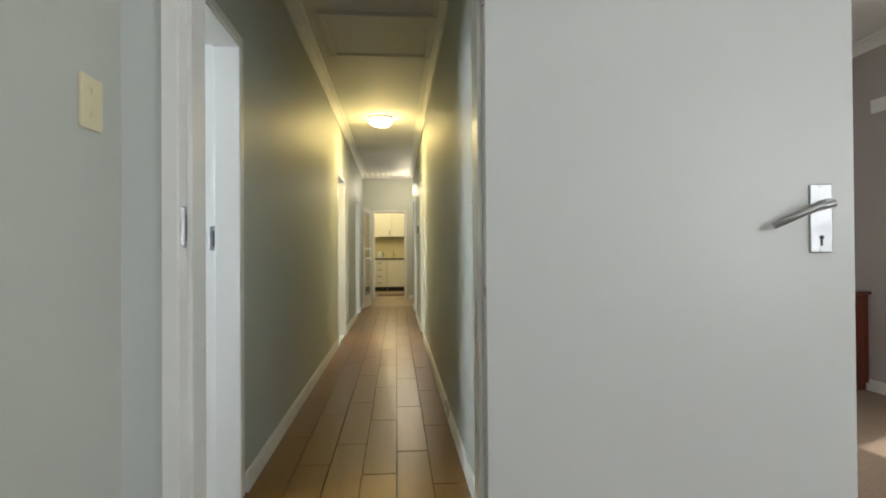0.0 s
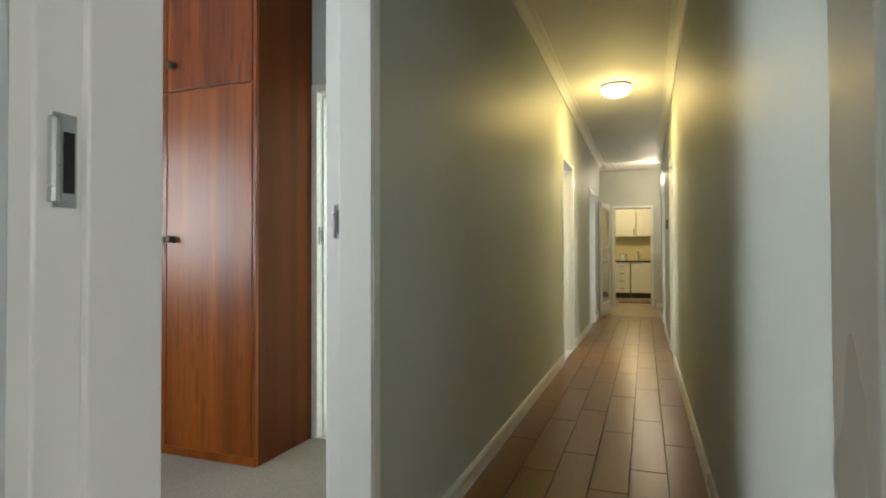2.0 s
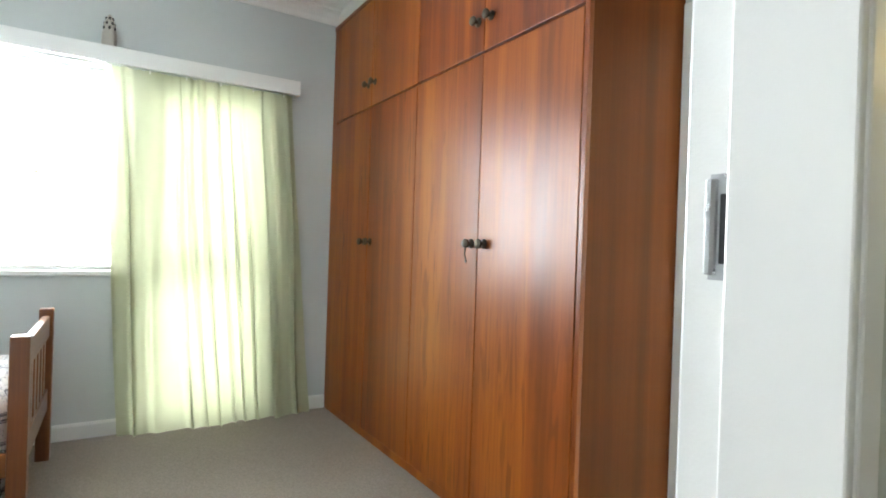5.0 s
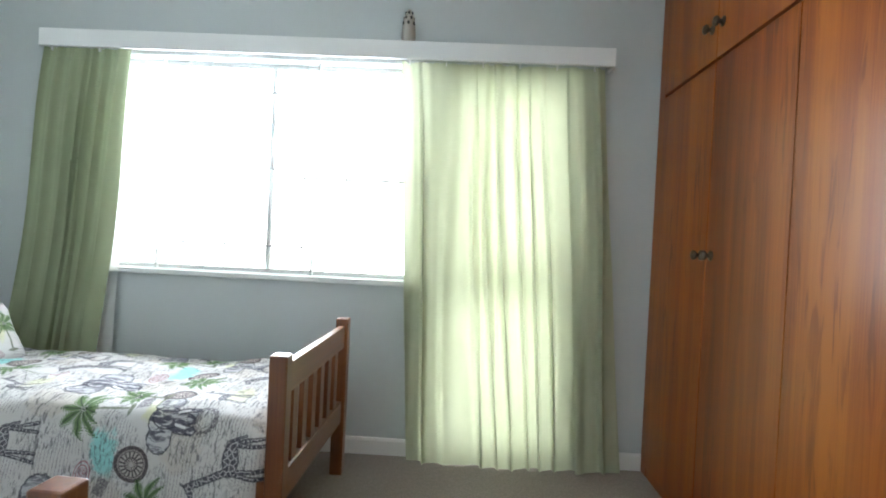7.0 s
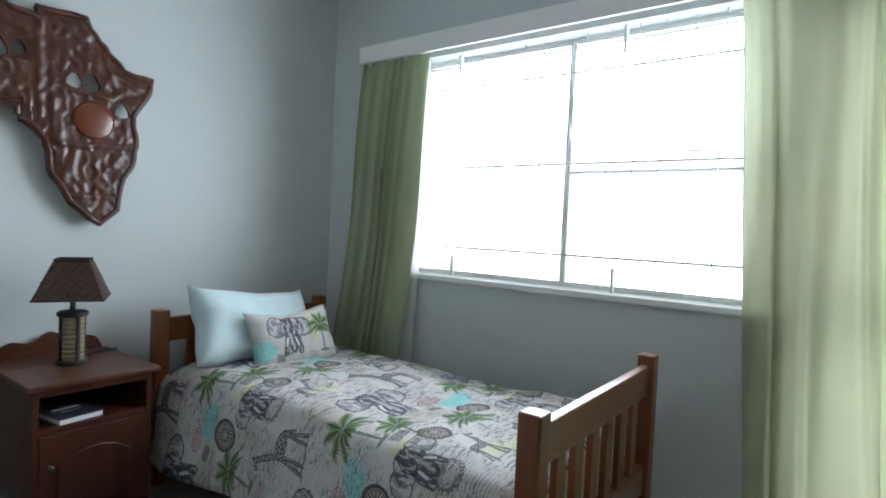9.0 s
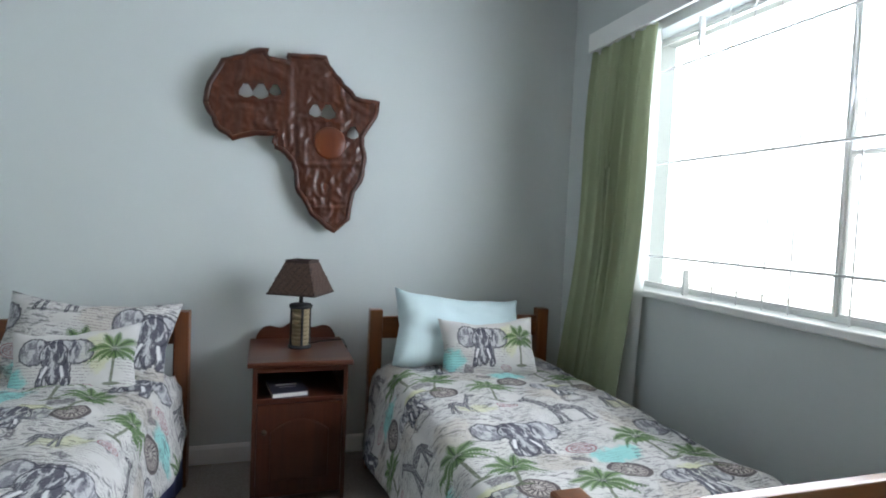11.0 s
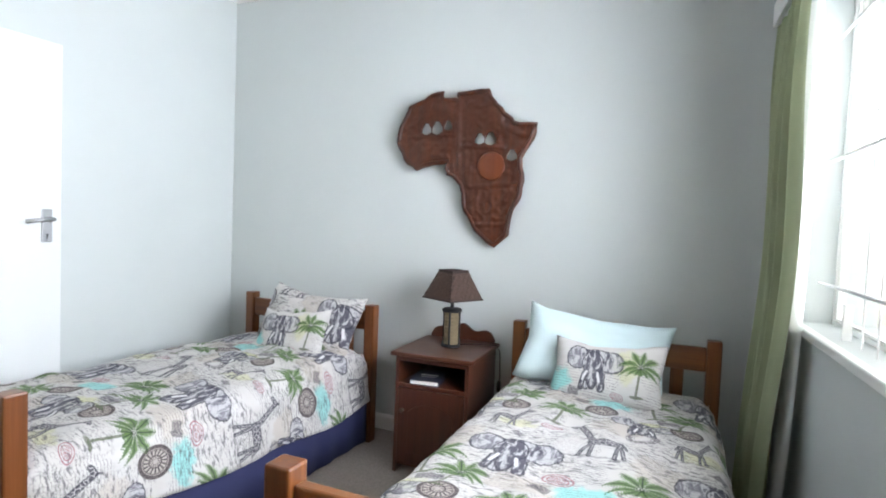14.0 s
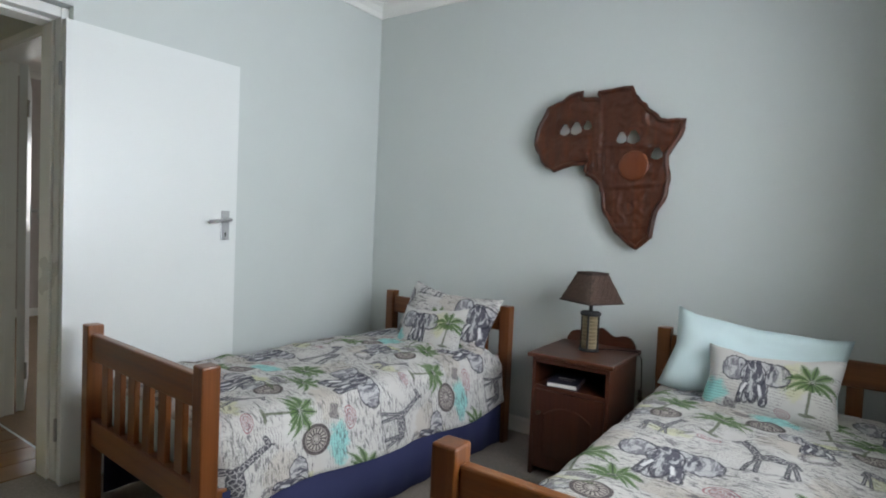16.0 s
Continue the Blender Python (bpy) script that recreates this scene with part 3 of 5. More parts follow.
# kitchen doorway architrave and glazed hall door
door_frame("door_8", pose(0.16, 14.2, 0, 0, 0, 0), 0.75, 0.14, 2.09, "white frame of the kitchen doorway")
hall_door = thing("door_9", pose(0.06, 11.85, 0, 0, 0, 82.5), "white glazed hall door standing open along the wall", "door", "", "structure")
for x0, x1, z0, z1 in ((0, 0.09, FZ + 0.01, 2.03), (0.74, 0.83, FZ + 0.01, 2.03), (0.09, 0.74, 1.93, 2.03), (0.09, 0.74, FZ + 0.01, 0.22), (0.09, 0.74, 0.96, 1.00), (0.09, 0.74, 1.16, 1.20)):
    part("rail", box(x0, x1, 0, 0.035, z0, z1, 0.003), M_WHITE, hall_door)
for z0, z1 in ((0.22, 0.96), (1.0, 1.16), (1.2, 1.93)):
    p = part("pane", box(0.09, 0.74, 0.014, 0.020, z0, z1), M_GLASS, hall_door)
    p.visible_shadow = False
lever_handle(hall_door, pose(0.785, 0.035, 1.08), -1)

# hatch in the corridor ceiling
hatch = thing("ceiling_hatch", pose(0.59, 4.98, CEIL + 0.03), "white framed loft hatch in the corridor ceiling", "hatch", "", "structure")
for x0, x1, y0, y1 in ((-0.42, 0.42, -0.42, -0.365), (-0.42, 0.42, 0.365, 0.42), (-0.42, -0.365, -0.365, 0.365), (0.365, 0.42, -0.365, 0.365)):
    part("frame", box(x0, x1, y0, y1, -0.03, 0.0, 0.006), M_CEIL, hatch)
part("panel", box(-0.365, 0.365, -0.365, 0.365, -0.008, 0.0), M_CEIL, hatch)

# ---- bedroom window and glazed door ----
window = thing("window_1", pose(-3.62, 0, 0), "white steel casement window with burglar bars, bright daylight outside", "window", "", "structure")
wy0, wy1, wz0, wz1 = WIN
MULL = 1.96


def ring(y0, y1, z0, z1, t, x0, x1):
    return join(box(x0, x1, y0, y1, z0, z0 + t), box(x0, x1, y0, y1, z1 - t, z1), box(x0, x1, y0, y0 + t, z0 + t, z1 - t), box(x0, x1, y1 - t, y1, z0 + t, z1 - t))


part("window_frame", join(ring(wy0, wy1, wz0, wz1, 0.016, -0.02, 0.02), box(-0.02, 0.02, MULL - 0.004, MULL + 0.004, wz0 + 0.016, wz1 - 0.016)), M_WHITE, window)
for y0, y1, z0, z1 in ((wy0 + 0.017, MULL - 0.006, wz0 + 0.017, wz1 - 0.017), (MULL + 0.006, wy1 - 0.017, 1.47, wz1 - 0.017), (MULL + 0.006, wy1 - 0.017, wz0 + 0.017, 1.468)):
    sash = part("sash", ring(y0, y1, z0, z1, 0.007, -0.012, 0.012), M_WHITE, window)
    pane = part("pane", box(-0.003, 0.003, y0 + 0.012, y1 - 0.012, z0 + 0.012, z1 - 0.012), M_GLASS, sash)
    pane.visible_shadow = False
for z in (1.075, 1.50, 1.92):
    part("bar", tube([(0.085, 1.05, z), (0.085, wy1, z)], 0.0056, 8), M_STEEL, window, "horizontal burglar bar")
for y in (1.50, 1.62, 1.735, 1.84, 2.05, 2.17, 2.29, 2.405, 2.52, 2.63):
    part("bar", tube([(0.075, y, wz0 + 0.0), (0.075, y, wz1 - 0.0)], 0.0027, 6), M_STEEL, window, "thin upright burglar bar")
for y in (1.35, 2.23):
    part("bracket", join(box(0.06, 0.085, y - 0.006, y + 0.006, wz0, wz0 + 0.11), box(0.06, 0.085, y - 0.006, y + 0.006, wz1 - 0.12, wz1)), M_WHITE, window)
part("stay", join(tube([(0.03, 2.44, 1.545), (0.065, 2.45, 1.54), (0.065, 2.56, 1.54), (0.035, 2.58, 1.56)], 0.005, 8)), M_CHROME, window, "casement stay")
structure("window_sill", box(-3.59, WIN_X + 0.030, wy0 - 0.05, wy1 + 0.06, wz0 - 0.03, wz0, 0.006), M_WHITE, "white painted window sill", "window sill")
gdoor = thing("door_10", pose(-3.62, 0, 0), "white glazed garden door behind the curtain", "door", "", "structure")
part("frame", ring(GD[0], GD[1], 0.03, 2.07, 0.07, -0.025, 0.025), M_WHITE, gdoor)
part("rail", box(-0.02, 0.02, GD[0] + 0.07, GD[1] - 0.07, 0.95, 1.03), M_WHITE, gdoor)
for z0, z1 in ((0.10, 0.95), (1.03, 2.0)):
    p = part("pane", box(-0.003, 0.003, GD[0] + 0.07, GD[1] - 0.07, z0, z1), M_GLASS, gdoor)
    p.visible_shadow = False
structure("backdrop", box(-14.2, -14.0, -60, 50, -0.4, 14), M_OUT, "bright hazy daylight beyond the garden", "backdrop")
# bathroom and front room windows, all unseen; window 3 is added for its light
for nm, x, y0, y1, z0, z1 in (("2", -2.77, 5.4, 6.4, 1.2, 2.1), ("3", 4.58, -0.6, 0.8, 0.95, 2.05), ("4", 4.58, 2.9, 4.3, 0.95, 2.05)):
    wn = thing("window_" + nm, pose(x, 0, 0), "unseen white framed window with clear panes", "window", "", "structure")
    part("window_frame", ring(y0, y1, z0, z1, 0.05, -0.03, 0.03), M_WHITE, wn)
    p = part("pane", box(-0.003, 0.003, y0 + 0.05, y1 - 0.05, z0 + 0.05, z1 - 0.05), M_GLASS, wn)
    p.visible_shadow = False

# Unseen window, added to give the back fill light an opening.
unseen_back_opening = thing("window_5", pose(0, -1.6, 0), "unseen white framed window added in the front room's back wall", "window", "", "structure")
part("window_frame", join(box(0.6, 2.2, -0.03, 0.03, 0.95, 1.0), box(0.6, 2.2, -0.03, 0.03, 2.0, 2.05), box(0.6, 0.65, -0.03, 0.03, 1.0, 2.0), box(2.15, 2.2, -0.03, 0.03, 1.0, 2.0)), M_WHITE, unseen_back_opening)
_p = part("pane", box(0.65, 2.15, -0.003, 0.003, 1.0, 2.0), M_GLASS, unseen_back_opening)
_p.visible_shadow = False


# ---- bedroom ----
# pelmet
pel = thing("pelmet", pose(WIN_X, 0.75, 2.09), "long white wooden pelmet over the window", "pelmet")
part("front_board", box(0.10, 0.12, 0, 3.06, 0, 0.095, 0.004), M_WHITE, pel)
part("top_board", box(0.0, 0.10, 0, 3.06, 0.078, 0.095), M_WHITE, pel)
for y in (0, 3.042):
    part("end_board", box(0.0, 0.0995, y, y + 0.018, 0, 0.0775), M_WHITE, pel)
part("rail", box(0.03, 0.06, 0.03, 3.03, 0.045, 0.06), M_BED_Y, pel, "brown curtain track")


# curtains
def curtain(name, y0, y1, yb0, yb1, z0, z1, folds, depth, seed, label, mat, lap=0.0, out=0.062):
    """Cloth hung in folds between y0 and y1 at the top and yb0 and yb1 at the hem."""
    rng = random.Random(seed)
    ph = [rng.uniform(0, 6.28) for _ in range(6)]
    nu, nv = folds * 18, 44
    verts, faces = [], []
    for j in range(nv + 1):
        v = j / nv
        for i in range(nu + 1):
            u = i / nu
            y = (y0 + (y1 - y0) * u) * (1 - v) + (yb0 + (yb1 - yb0) * u) * v
            w = 2 * math.pi * folds * (u + 0.040 * math.sin(9 * u + ph[0]) + 0.014 * math.sin(4 * v + 7 * u + ph[1]) + 0.012 * math.sin(23 * u + ph[4]))
            amp = depth * (0.45 + 0.55 * min(1, v * 3)) * (0.62 + 0.55 * noise.noise((u * 6.0, v * 1.4, seed)) + 0.2 * math.sin(11 * u + ph[2]))
            x = amp * (math.sin(w) + 0.38 * math.sin(2 * w + ph[3] + 2 * v)) + 0.010 * math.sin(3 * v * 3 + ph[4])
            for u0, k in ((0.37, 1.0), (0.45, 0.8), (0.63, 0.6), (0.82, 0.7)):
                q = (u - u0 + 0.05 * v * (u0 - 0.2) + 0.006 * math.sin(5 * v + 9 * u0)) / 0.022
                y -= lap * k * 2.33 * q * math.exp(-q * q)
                x += 0.7 * lap * k * math.tanh(1.3 * q) * math.exp(-(q * 0.022 / 0.06) ** 2)
            x += 0.035 * v ** 3 + 1.8 * lap * math.exp(-((u - 0.44) / 0.09) ** 2) * v ** 8
            y += 0.6 * amp * math.cos(w + 0.6) * (0.3 + 0.7 * v)
            z = z1 + (z0 - z1) * v + (0.008 * math.sin(w * 0.5 + ph[5]) if j == nv else 0) - (0.03 * max(0, math.sin(w * 0.31 + ph[1])) * v ** 6)
            if v < 0.02:
                z += 0.006 * abs(math.sin(w * 2))
            verts.append((x, y, max(z, FZ + 0.006)))
    for j in range(nv):
        for i in range(nu):
            a = j * (nu + 1) + i
            faces.append((a, a + 1, a + nu + 2, a + nu + 1))
    me = bpy.data.meshes.new(name)
    me.from_pydata(verts, [], faces)
    me.materials.append(mat)
    me.polygons.foreach_set("use_smooth", [True] * len(faces))
    top = thing(name, pose(WIN_X + out, 0, 0), label, "curtain", "curtains at the window")
    ob = new("cloth", me)
    ob.parent = top
    for k in range(folds // 2 + 1):
        y = y0 + (y1 - y0) * min(1, (k * 2 + 0.4) / folds)
        part("hook", join(box(-0.006, 0.006, y - 0.004, y + 0.004, z1 - 0.012, z1 + 0.045)), M_WHITE, top)
    return top


curtain("curtain", 2.70, 3.775, 2.835, 3.94, FZ + 0.006, 2.09, 11, 0.032, 3, "sheer sage-green curtain drawn over the glazed door", M_CURTAIN, 0.018)
gathered = curtain("curtain", 0.775, 1.235, 0.585, 1.09, FZ + 0.012, 2.09, 7, 0.040, 8, "sage-green curtain gathered at the window's side", M_CURTAIN_SHADED, 0.0, 0.082)

lining = bmesh.new()
_rows = []
for j in range(25):
    v = j / 24
    _rows.append([lining.verts.new((-0.045 + 0.010 * math.sin(9 * u + 3 * v) + 0.050 * v ** 3, (0.90 + 0.31 * u) * (1 - v) + (0.84 + 0.34 * u) * v + 0.012 * math.sin(7 * v), 2.085 - 2.10 * v)) for u in [i / 16 for i in range(17)]])
for a, b in zip(_rows, _rows[1:]):
    for i in range(16):
        lining.faces.new((a[i], a[i + 1], b[i + 1], b[i]))
part("lining", lining, cloth("white_curtain_lining", (0.74, 0.76, 0.74), 0.85, 0.4), gathered, "white curtain lining", True)

# ornament on the pelmet
orn = thing("ornament", pose(WIN_X + 0.065, 2.725, 2.185), "small grey pierced pottery ornament on the pelmet", "ornament")
part("body", lathe([(0.030, 0), (0.036, 0.004), (0.038, 0.05), (0.035, 0.085), (0.031, 0.10), (0.030, 0.12), (0.022, 0.155), (0.010, 0.18), (0.002, 0.188)], 20), M_ORNAMENT, orn, "", True)
for k in range(3):
    for n in range(6):
        a = 2 * math.pi * (n + 0.5 * (k % 2)) / 6
        r = (0.031, 0.026, 0.019)[k]
        hole = box(-0.006, 0.006, -0.004, 0.004, -0.009, 0.009, 0.0035)
        part("opening", moved(hole, pose(r * math.cos(a), r * math.sin(a), 0.105 + 0.027 * k, 0, 0, math.degrees(a) + 90)), M_BLACK, orn)


# wardrobe
WX0, WX1, WY0, WY1, WZ = WIN_X + 0.004, -1.092, 4.08, BACK_Y - 0.004, CEIL - 0.10
ward = thing("wardrobe", pose(0, 0, 0), "tall built-in orange-brown veneered wardrobe with eight doors", "wardrobe")
part("body", join(box(WX0, WX1, WY0 + 0.022, WY1, FZ, WZ)), M_WARD, ward)
part("side_panel", box(WX1, WX1 + 0.003, WY0 + 0.022, WY1, FZ, WZ), M_WARD_SHADED, ward, "brown side panel, coloured darker for its shaded side")
part("side_edge", box(WX1 - 0.018, WX1 + 0.0035, WY0 + 0.001, WY0 + 0.0215, FZ, WZ, 0.002), M_WARD, ward)
DX0 = WX0 + 0.08                                           # a filler strip closes the wall side
DW = (WX1 - 0.02 - DX0) / 4
part("filler", box(WX0, DX0 - 0.002, WY0 + 0.002, WY0 + 0.0215, FZ, WZ - 0.03, 0.002), M_WARD, ward)
part("plinth", box(DX0, WX1 - 0.02, WY0 + 0.004, WY0 + 0.0215, FZ, 0.010), M_WARD, ward)
def knob(parent, x, z, keyed=False):
    k = part("knob", lathe([(0.021, 0), (0.021, 0.004), (0.009, 0.007), (0.009, 0.018), (0.019, 0.025), (0.021, 0.033), (0.015, 0.040), (0.003, 0.042)], 16), M_BRONZE, parent, "aged bronze knob", True)
    k.matrix_basis = pose(x, WY0, z, 90)
    if keyed:
        part("key", join(tube([(0, -0.02, 0.03), (0.002, -0.045, 0.034), (0.006, -0.07, 0.03)], 0.003, 6), cyl(0.007, 0.007, 0.003, 12, (0.006, -0.076, 0.03))), M_BRONZE, k)


for k in range(4):
    x0, x1 = DX0 + DW * k + 0.002, DX0 + DW * (k + 1) - 0.002
    low = part("door", box(x0, x1, WY0, WY0 + 0.02, 0.013, 1.945, 0.002), M_WARD, ward)
    top = part("door", box(x0, x1, WY0, WY0 + 0.02, 1.960, WZ - 0.03, 0.002), M_WARD, ward)
    edge = (x1 - 0.045) if k % 2 == 0 else (x0 + 0.045)
    knob(low, edge, 1.14, k == 2)
    knob(top, edge, 2.095)
part("cornice", box(WX0, WX1, WY0 - 0.004, WY0 + 0.0215, WZ - 0.028, WZ, 0.003), M_WARD, ward)
structure("trim_wardrobe_top", box(WX0, WX1, WY0 + 0.01, WY1, WZ + 0.001, CEIL), M_WHITE, "white closing strip above the wardrobe", "trim")


# beds
def bed(name, m, label, hl, foot):
    """A slatted pine single bed: head at -y, foot at +y, origin on the floor at its middle."""
    top = thing(name, m, label, "bed", "pair of single beds")
    hw, p = 0.45, 0.031
    for sx in (-1, 1):
        for sy in (-1, 1):
            part("post", box(sx * hw - p, sx * hw + p, sy * hl - p, sy * hl + p, FZ, 0.752 if sy < 0 else foot, 0.006), M_BED, top)
    for sy, h in ((-1, 0.752), (1, foot)):
        z0 = h - 0.145
        part("top_rail", box(-hw + p, hw - p, sy * hl - 0.016, sy * hl + 0.016, z0, h - 0.036, 0.006), M_BED_X, top)
        part("bottom_rail", box(-hw + p, hw - p, sy * hl - 0.016, sy * hl + 0.016, 0.225, 0.335, 0.006), M_BED_X, top)
        for k in range(6):
            x = -hw + p + (2 * hw - 2 * p) * (k + 1) / 7
            part("slat", box(x - 0.029, x + 0.029, sy * hl - 0.010, sy * hl + 0.010, 0.335, z0, 0.003), M_BED, top)
    for sx in (-1, 1):
        part("side_rail", box(sx * hw - 0.012, sx * hw + 0.006, -hl + p, hl - p, 0.22, 0.31, 0.004), M_BED_Y, top)
    part("slat_base", box(-hw + 0.012, hw - 0.012, -hl + p, hl - p, 0.27, 0.295), M_BED_X, top)
    return top


class Print(Mat):
    """A repeating cotton print, drawn with distance shapes in a tile of cloth."""

    def begin(self, period):
        self.p = self.co.outputs["UV"]
        self.period = period
        self.base = self.mix(self.noise(self.p, 6, 4), (0.49, 0.47, 0.435), (0.61, 0.605, 0.60))
        self.rag = self.math("MULTIPLY", self.math("SUBTRACT", self.noise(self.p, 75, 3, 0.65), 0.5), 0.014)
        self.worn = self.range(self.noise(self.p, 130, 3, 0.7), 0.34, 0.54, 0.62, 1.0)

    def local(self, c, scale=1.0, turn=0.0, flip=1):
        n = self.node("ShaderNodeVectorMath", op="WRAP")
        px, py = self.period
        self.put(self.vmath("SUBTRACT", self.p, (c[0], c[1], 0)), n.inputs[0])
        n.inputs[1].default_value, n.inputs[2].default_value = (px / 2, py / 2, 0), (-px / 2, -py / 2, 0)
        return self.map(n.outputs[0], (flip / scale, 1 / scale, 1), (0, 0, 0), (0, 0, radians(turn)))

    def ell(self, q, x, y, rx, ry):
        d = self.vmath("LENGTH", self.map(q, (1 / rx, 1 / ry, 1), (-x / rx, -y / ry, 0)))
        return self.math("MULTIPLY", self.math("SUBTRACT", d, 1.0), min(rx, ry))

    def seg(self, q, ax, ay, bx, by, r):
        w = (bx - ax, by - ay, 0)
        pa = self.vmath("SUBTRACT", q, (ax, ay, 0))
        h = self.math("DIVIDE", self.vmath("DOT_PRODUCT", pa, w), w[0] ** 2 + w[1] ** 2, clamp=True)
        n = self.node("ShaderNodeVectorMath", op="SCALE")
        self.put(w, n.inputs[0]), self.put(h, n.inputs[3])
        return self.math("SUBTRACT", self.vmath("LENGTH", self.vmath("SUBTRACT", pa, n.outputs[0])), r)

    def union(self, *ds):
        d = ds[0]
        for k in ds[1:]:
            d = self.math("MINIMUM", d, k)
        return d

    def fill(self, d, soft=0.0015):
        return self.math("SUBTRACT", 1.0, self.step(d, -soft, soft))

    def line(self, d, w=0.002):
        return self.math("SUBTRACT", 1.0, self.step(self.math("ABSOLUTE", d), w * 0.6, w * 1.4))

    def ink(self, fac, colour=(0.040, 0.040, 0.055), k=0.9):
        self.base = self.mix(self.math("MULTIPLY", self.math("MULTIPLY", fac, self.worn), k), self.base, colour)

    def wash(self, c, rx, ry, colour, k):
        q = self.local(c)
        d = self.math("ADD", self.ell(q, 0, 0, rx, ry), self.math("MULTIPLY", self.math("SUBTRACT", self.noise(self.p, 24, 4, 0.6), 0.5), 0.09))
        self.base = self.mix(self.math("MULTIPLY", self.fill(d, 0.012), k), self.base, colour)

    def writing(self, density, offset):
        s = self.xyz(self.map(self.p, (1, 1, 1), (0.2, 0.1, 0), (0, 0, 0.06)))
        line = self.step(self.math("SINE", self.math("MULTIPLY", s[1], 560.0)), 0.0, 0.5)
        letters = self.step(self.noise(self.map(self.p, (360, 150, 1)), 1.0, 2), 0.47, 0.55)
        patch = self.step(self.noise(self.map(self.p, (1, 1, 1), offset), 6.5, 1), density, density + 0.03)
        self.ink(self.math("MULTIPLY", self.math("MULTIPLY", line, letters), patch), (0.12, 0.115, 0.12), 0.7)

    def sketch(self):
        n = self.noise(self.map(self.p, (1, 1.5, 1), (4.0, 3.0, 0)), 8.5, 4, 0.6, 0.6)
        f = self.math("ABSOLUTE", self.math("SUBTRACT", self.math("FRACT", self.math("MULTIPLY", n, 10.0)), 0.5))
        where = self.step(self.noise(self.map(self.p, (1, 1, 1), (9.1, 1.2, 0)), 5.5, 2), 0.41, 0.48)
        self.ink(self.math("MULTIPLY", self.math("SUBTRACT", 1.0, self.step(f, 0.08, 0.16)), where), (0.10, 0.095, 0.10), 0.30)
        hatch = self.step(self.noise(self.map(self.p, (26, 90, 1), (0, 0, 0), (0, 0, 0.5)), 1.0, 4, 0.6), 0.52, 0.61)
        self.ink(self.math("MULTIPLY", hatch, where), (0.085, 0.082, 0.095), 0.74)

    def elephant(self, c, scale, flip=1):
        q = self.local(c, scale, 0, flip)
        head = self.union(self.ell(q, 0, 0.01, 0.034, 0.040), self.ell(q, 0.004, -0.035, 0.018, 0.040), self.seg(q, -0.022, -0.03, -0.030, -0.075, 0.007))
        ears = self.union(self.ell(q, -0.052, 0.024, 0.036, 0.040), self.ell(q, 0.058, 0.020, 0.042, 0.036))
        body = self.union(self.ell(q, 0.012, 0.030, 0.050, 0.028), self.seg(q, 0.030, -0.01, 0.034, -0.070, 0.011), self.seg(q, -0.006, -0.02, -0.012, -0.070, 0.010))
        d = self.math("ADD", self.union(head, ears, body), self.rag)
        inside = self.fill(d, 0.002)
        self.base = self.mix(self.math("MULTIPLY", inside, 0.7), self.base, (0.46, 0.46, 0.48))
        strokes = self.noise(self.map(q, (70, 22, 1), (1, 2, 0), (0, 0, 0.35)), 1.0, 5, 0.65, 0.6)
        dark = self.fill(self.math("ADD", self.union(head, body), self.rag), 0.004)
        self.ink(self.math("MULTIPLY", dark, self.step(strokes, 0.41, 0.53)), (0.030, 0.031, 0.050), 0.95)
        self.ink(self.math("MULTIPLY", inside, self.step(strokes, 0.45, 0.57)), (0.10, 0.10, 0.125), 0.8)
        self.ink(self.math("MAXIMUM", self.line(d, 0.0022), self.line(head, 0.0018)))
        tusk = self.union(self.seg(q, -0.016, -0.022, -0.026, -0.050, 0.0035), self.seg(q, 0.020, -0.022, 0.026, -0.050, 0.0035))
        self.base = self.mix(self.fill(tusk), self.base, (0.66, 0.66, 0.66))

    def giraffe(self, c, scale, flip=1):
        q = self.local(c, scale, 0, flip)
        d = self.union(self.ell(q, 0.012, 0.0, 0.036, 0.018), self.seg(q, -0.014, 0.006, -0.050, 0.090, 0.0072), self.seg(q, -0.051, 0.095, -0.070, 0.085, 0.0058),
                       self.seg(q, -0.018, -0.008, -0.036, -0.086, 0.0036), self.seg(q, -0.012, -0.010, -0.014, -0.088, 0.0036), self.seg(q, 0.044, -0.006, 0.040, -0.086, 0.0036),
                       self.seg(q, 0.046, 0.0, 0.060, -0.080, 0.0036), self.seg(q, 0.050, 0.006, 0.062, -0.03, 0.002), self.seg(q, -0.051, 0.099, -0.048, 0.108, 0.0018))
        d = self.math("ADD", d, self.math("MULTIPLY", self.rag, 0.4))
        v = self.node("ShaderNodeTexVoronoi")
        v.voronoi_dimensions, v.feature = "2D", "DISTANCE_TO_EDGE"
        self.put(q, v.inputs["Vector"]), sock(v, "Scale", 85.0)
        inside = self.fill(d)
        self.base = self.mix(inside, self.base, (0.42, 0.41, 0.41))
        self.ink(self.math("MULTIPLY", inside, self.step(v.outputs["Distance"], 0.06, 0.14)), k=0.92)
        self.ink(self.line(d, 0.0016), k=0.8)
        shade_line = self.seg(q, -0.05, -0.090, 0.075, -0.084, 0.003)
        self.ink(self.math("MULTIPLY", self.fill(self.math("ADD", shade_line, self.rag), 0.003), 0.6))

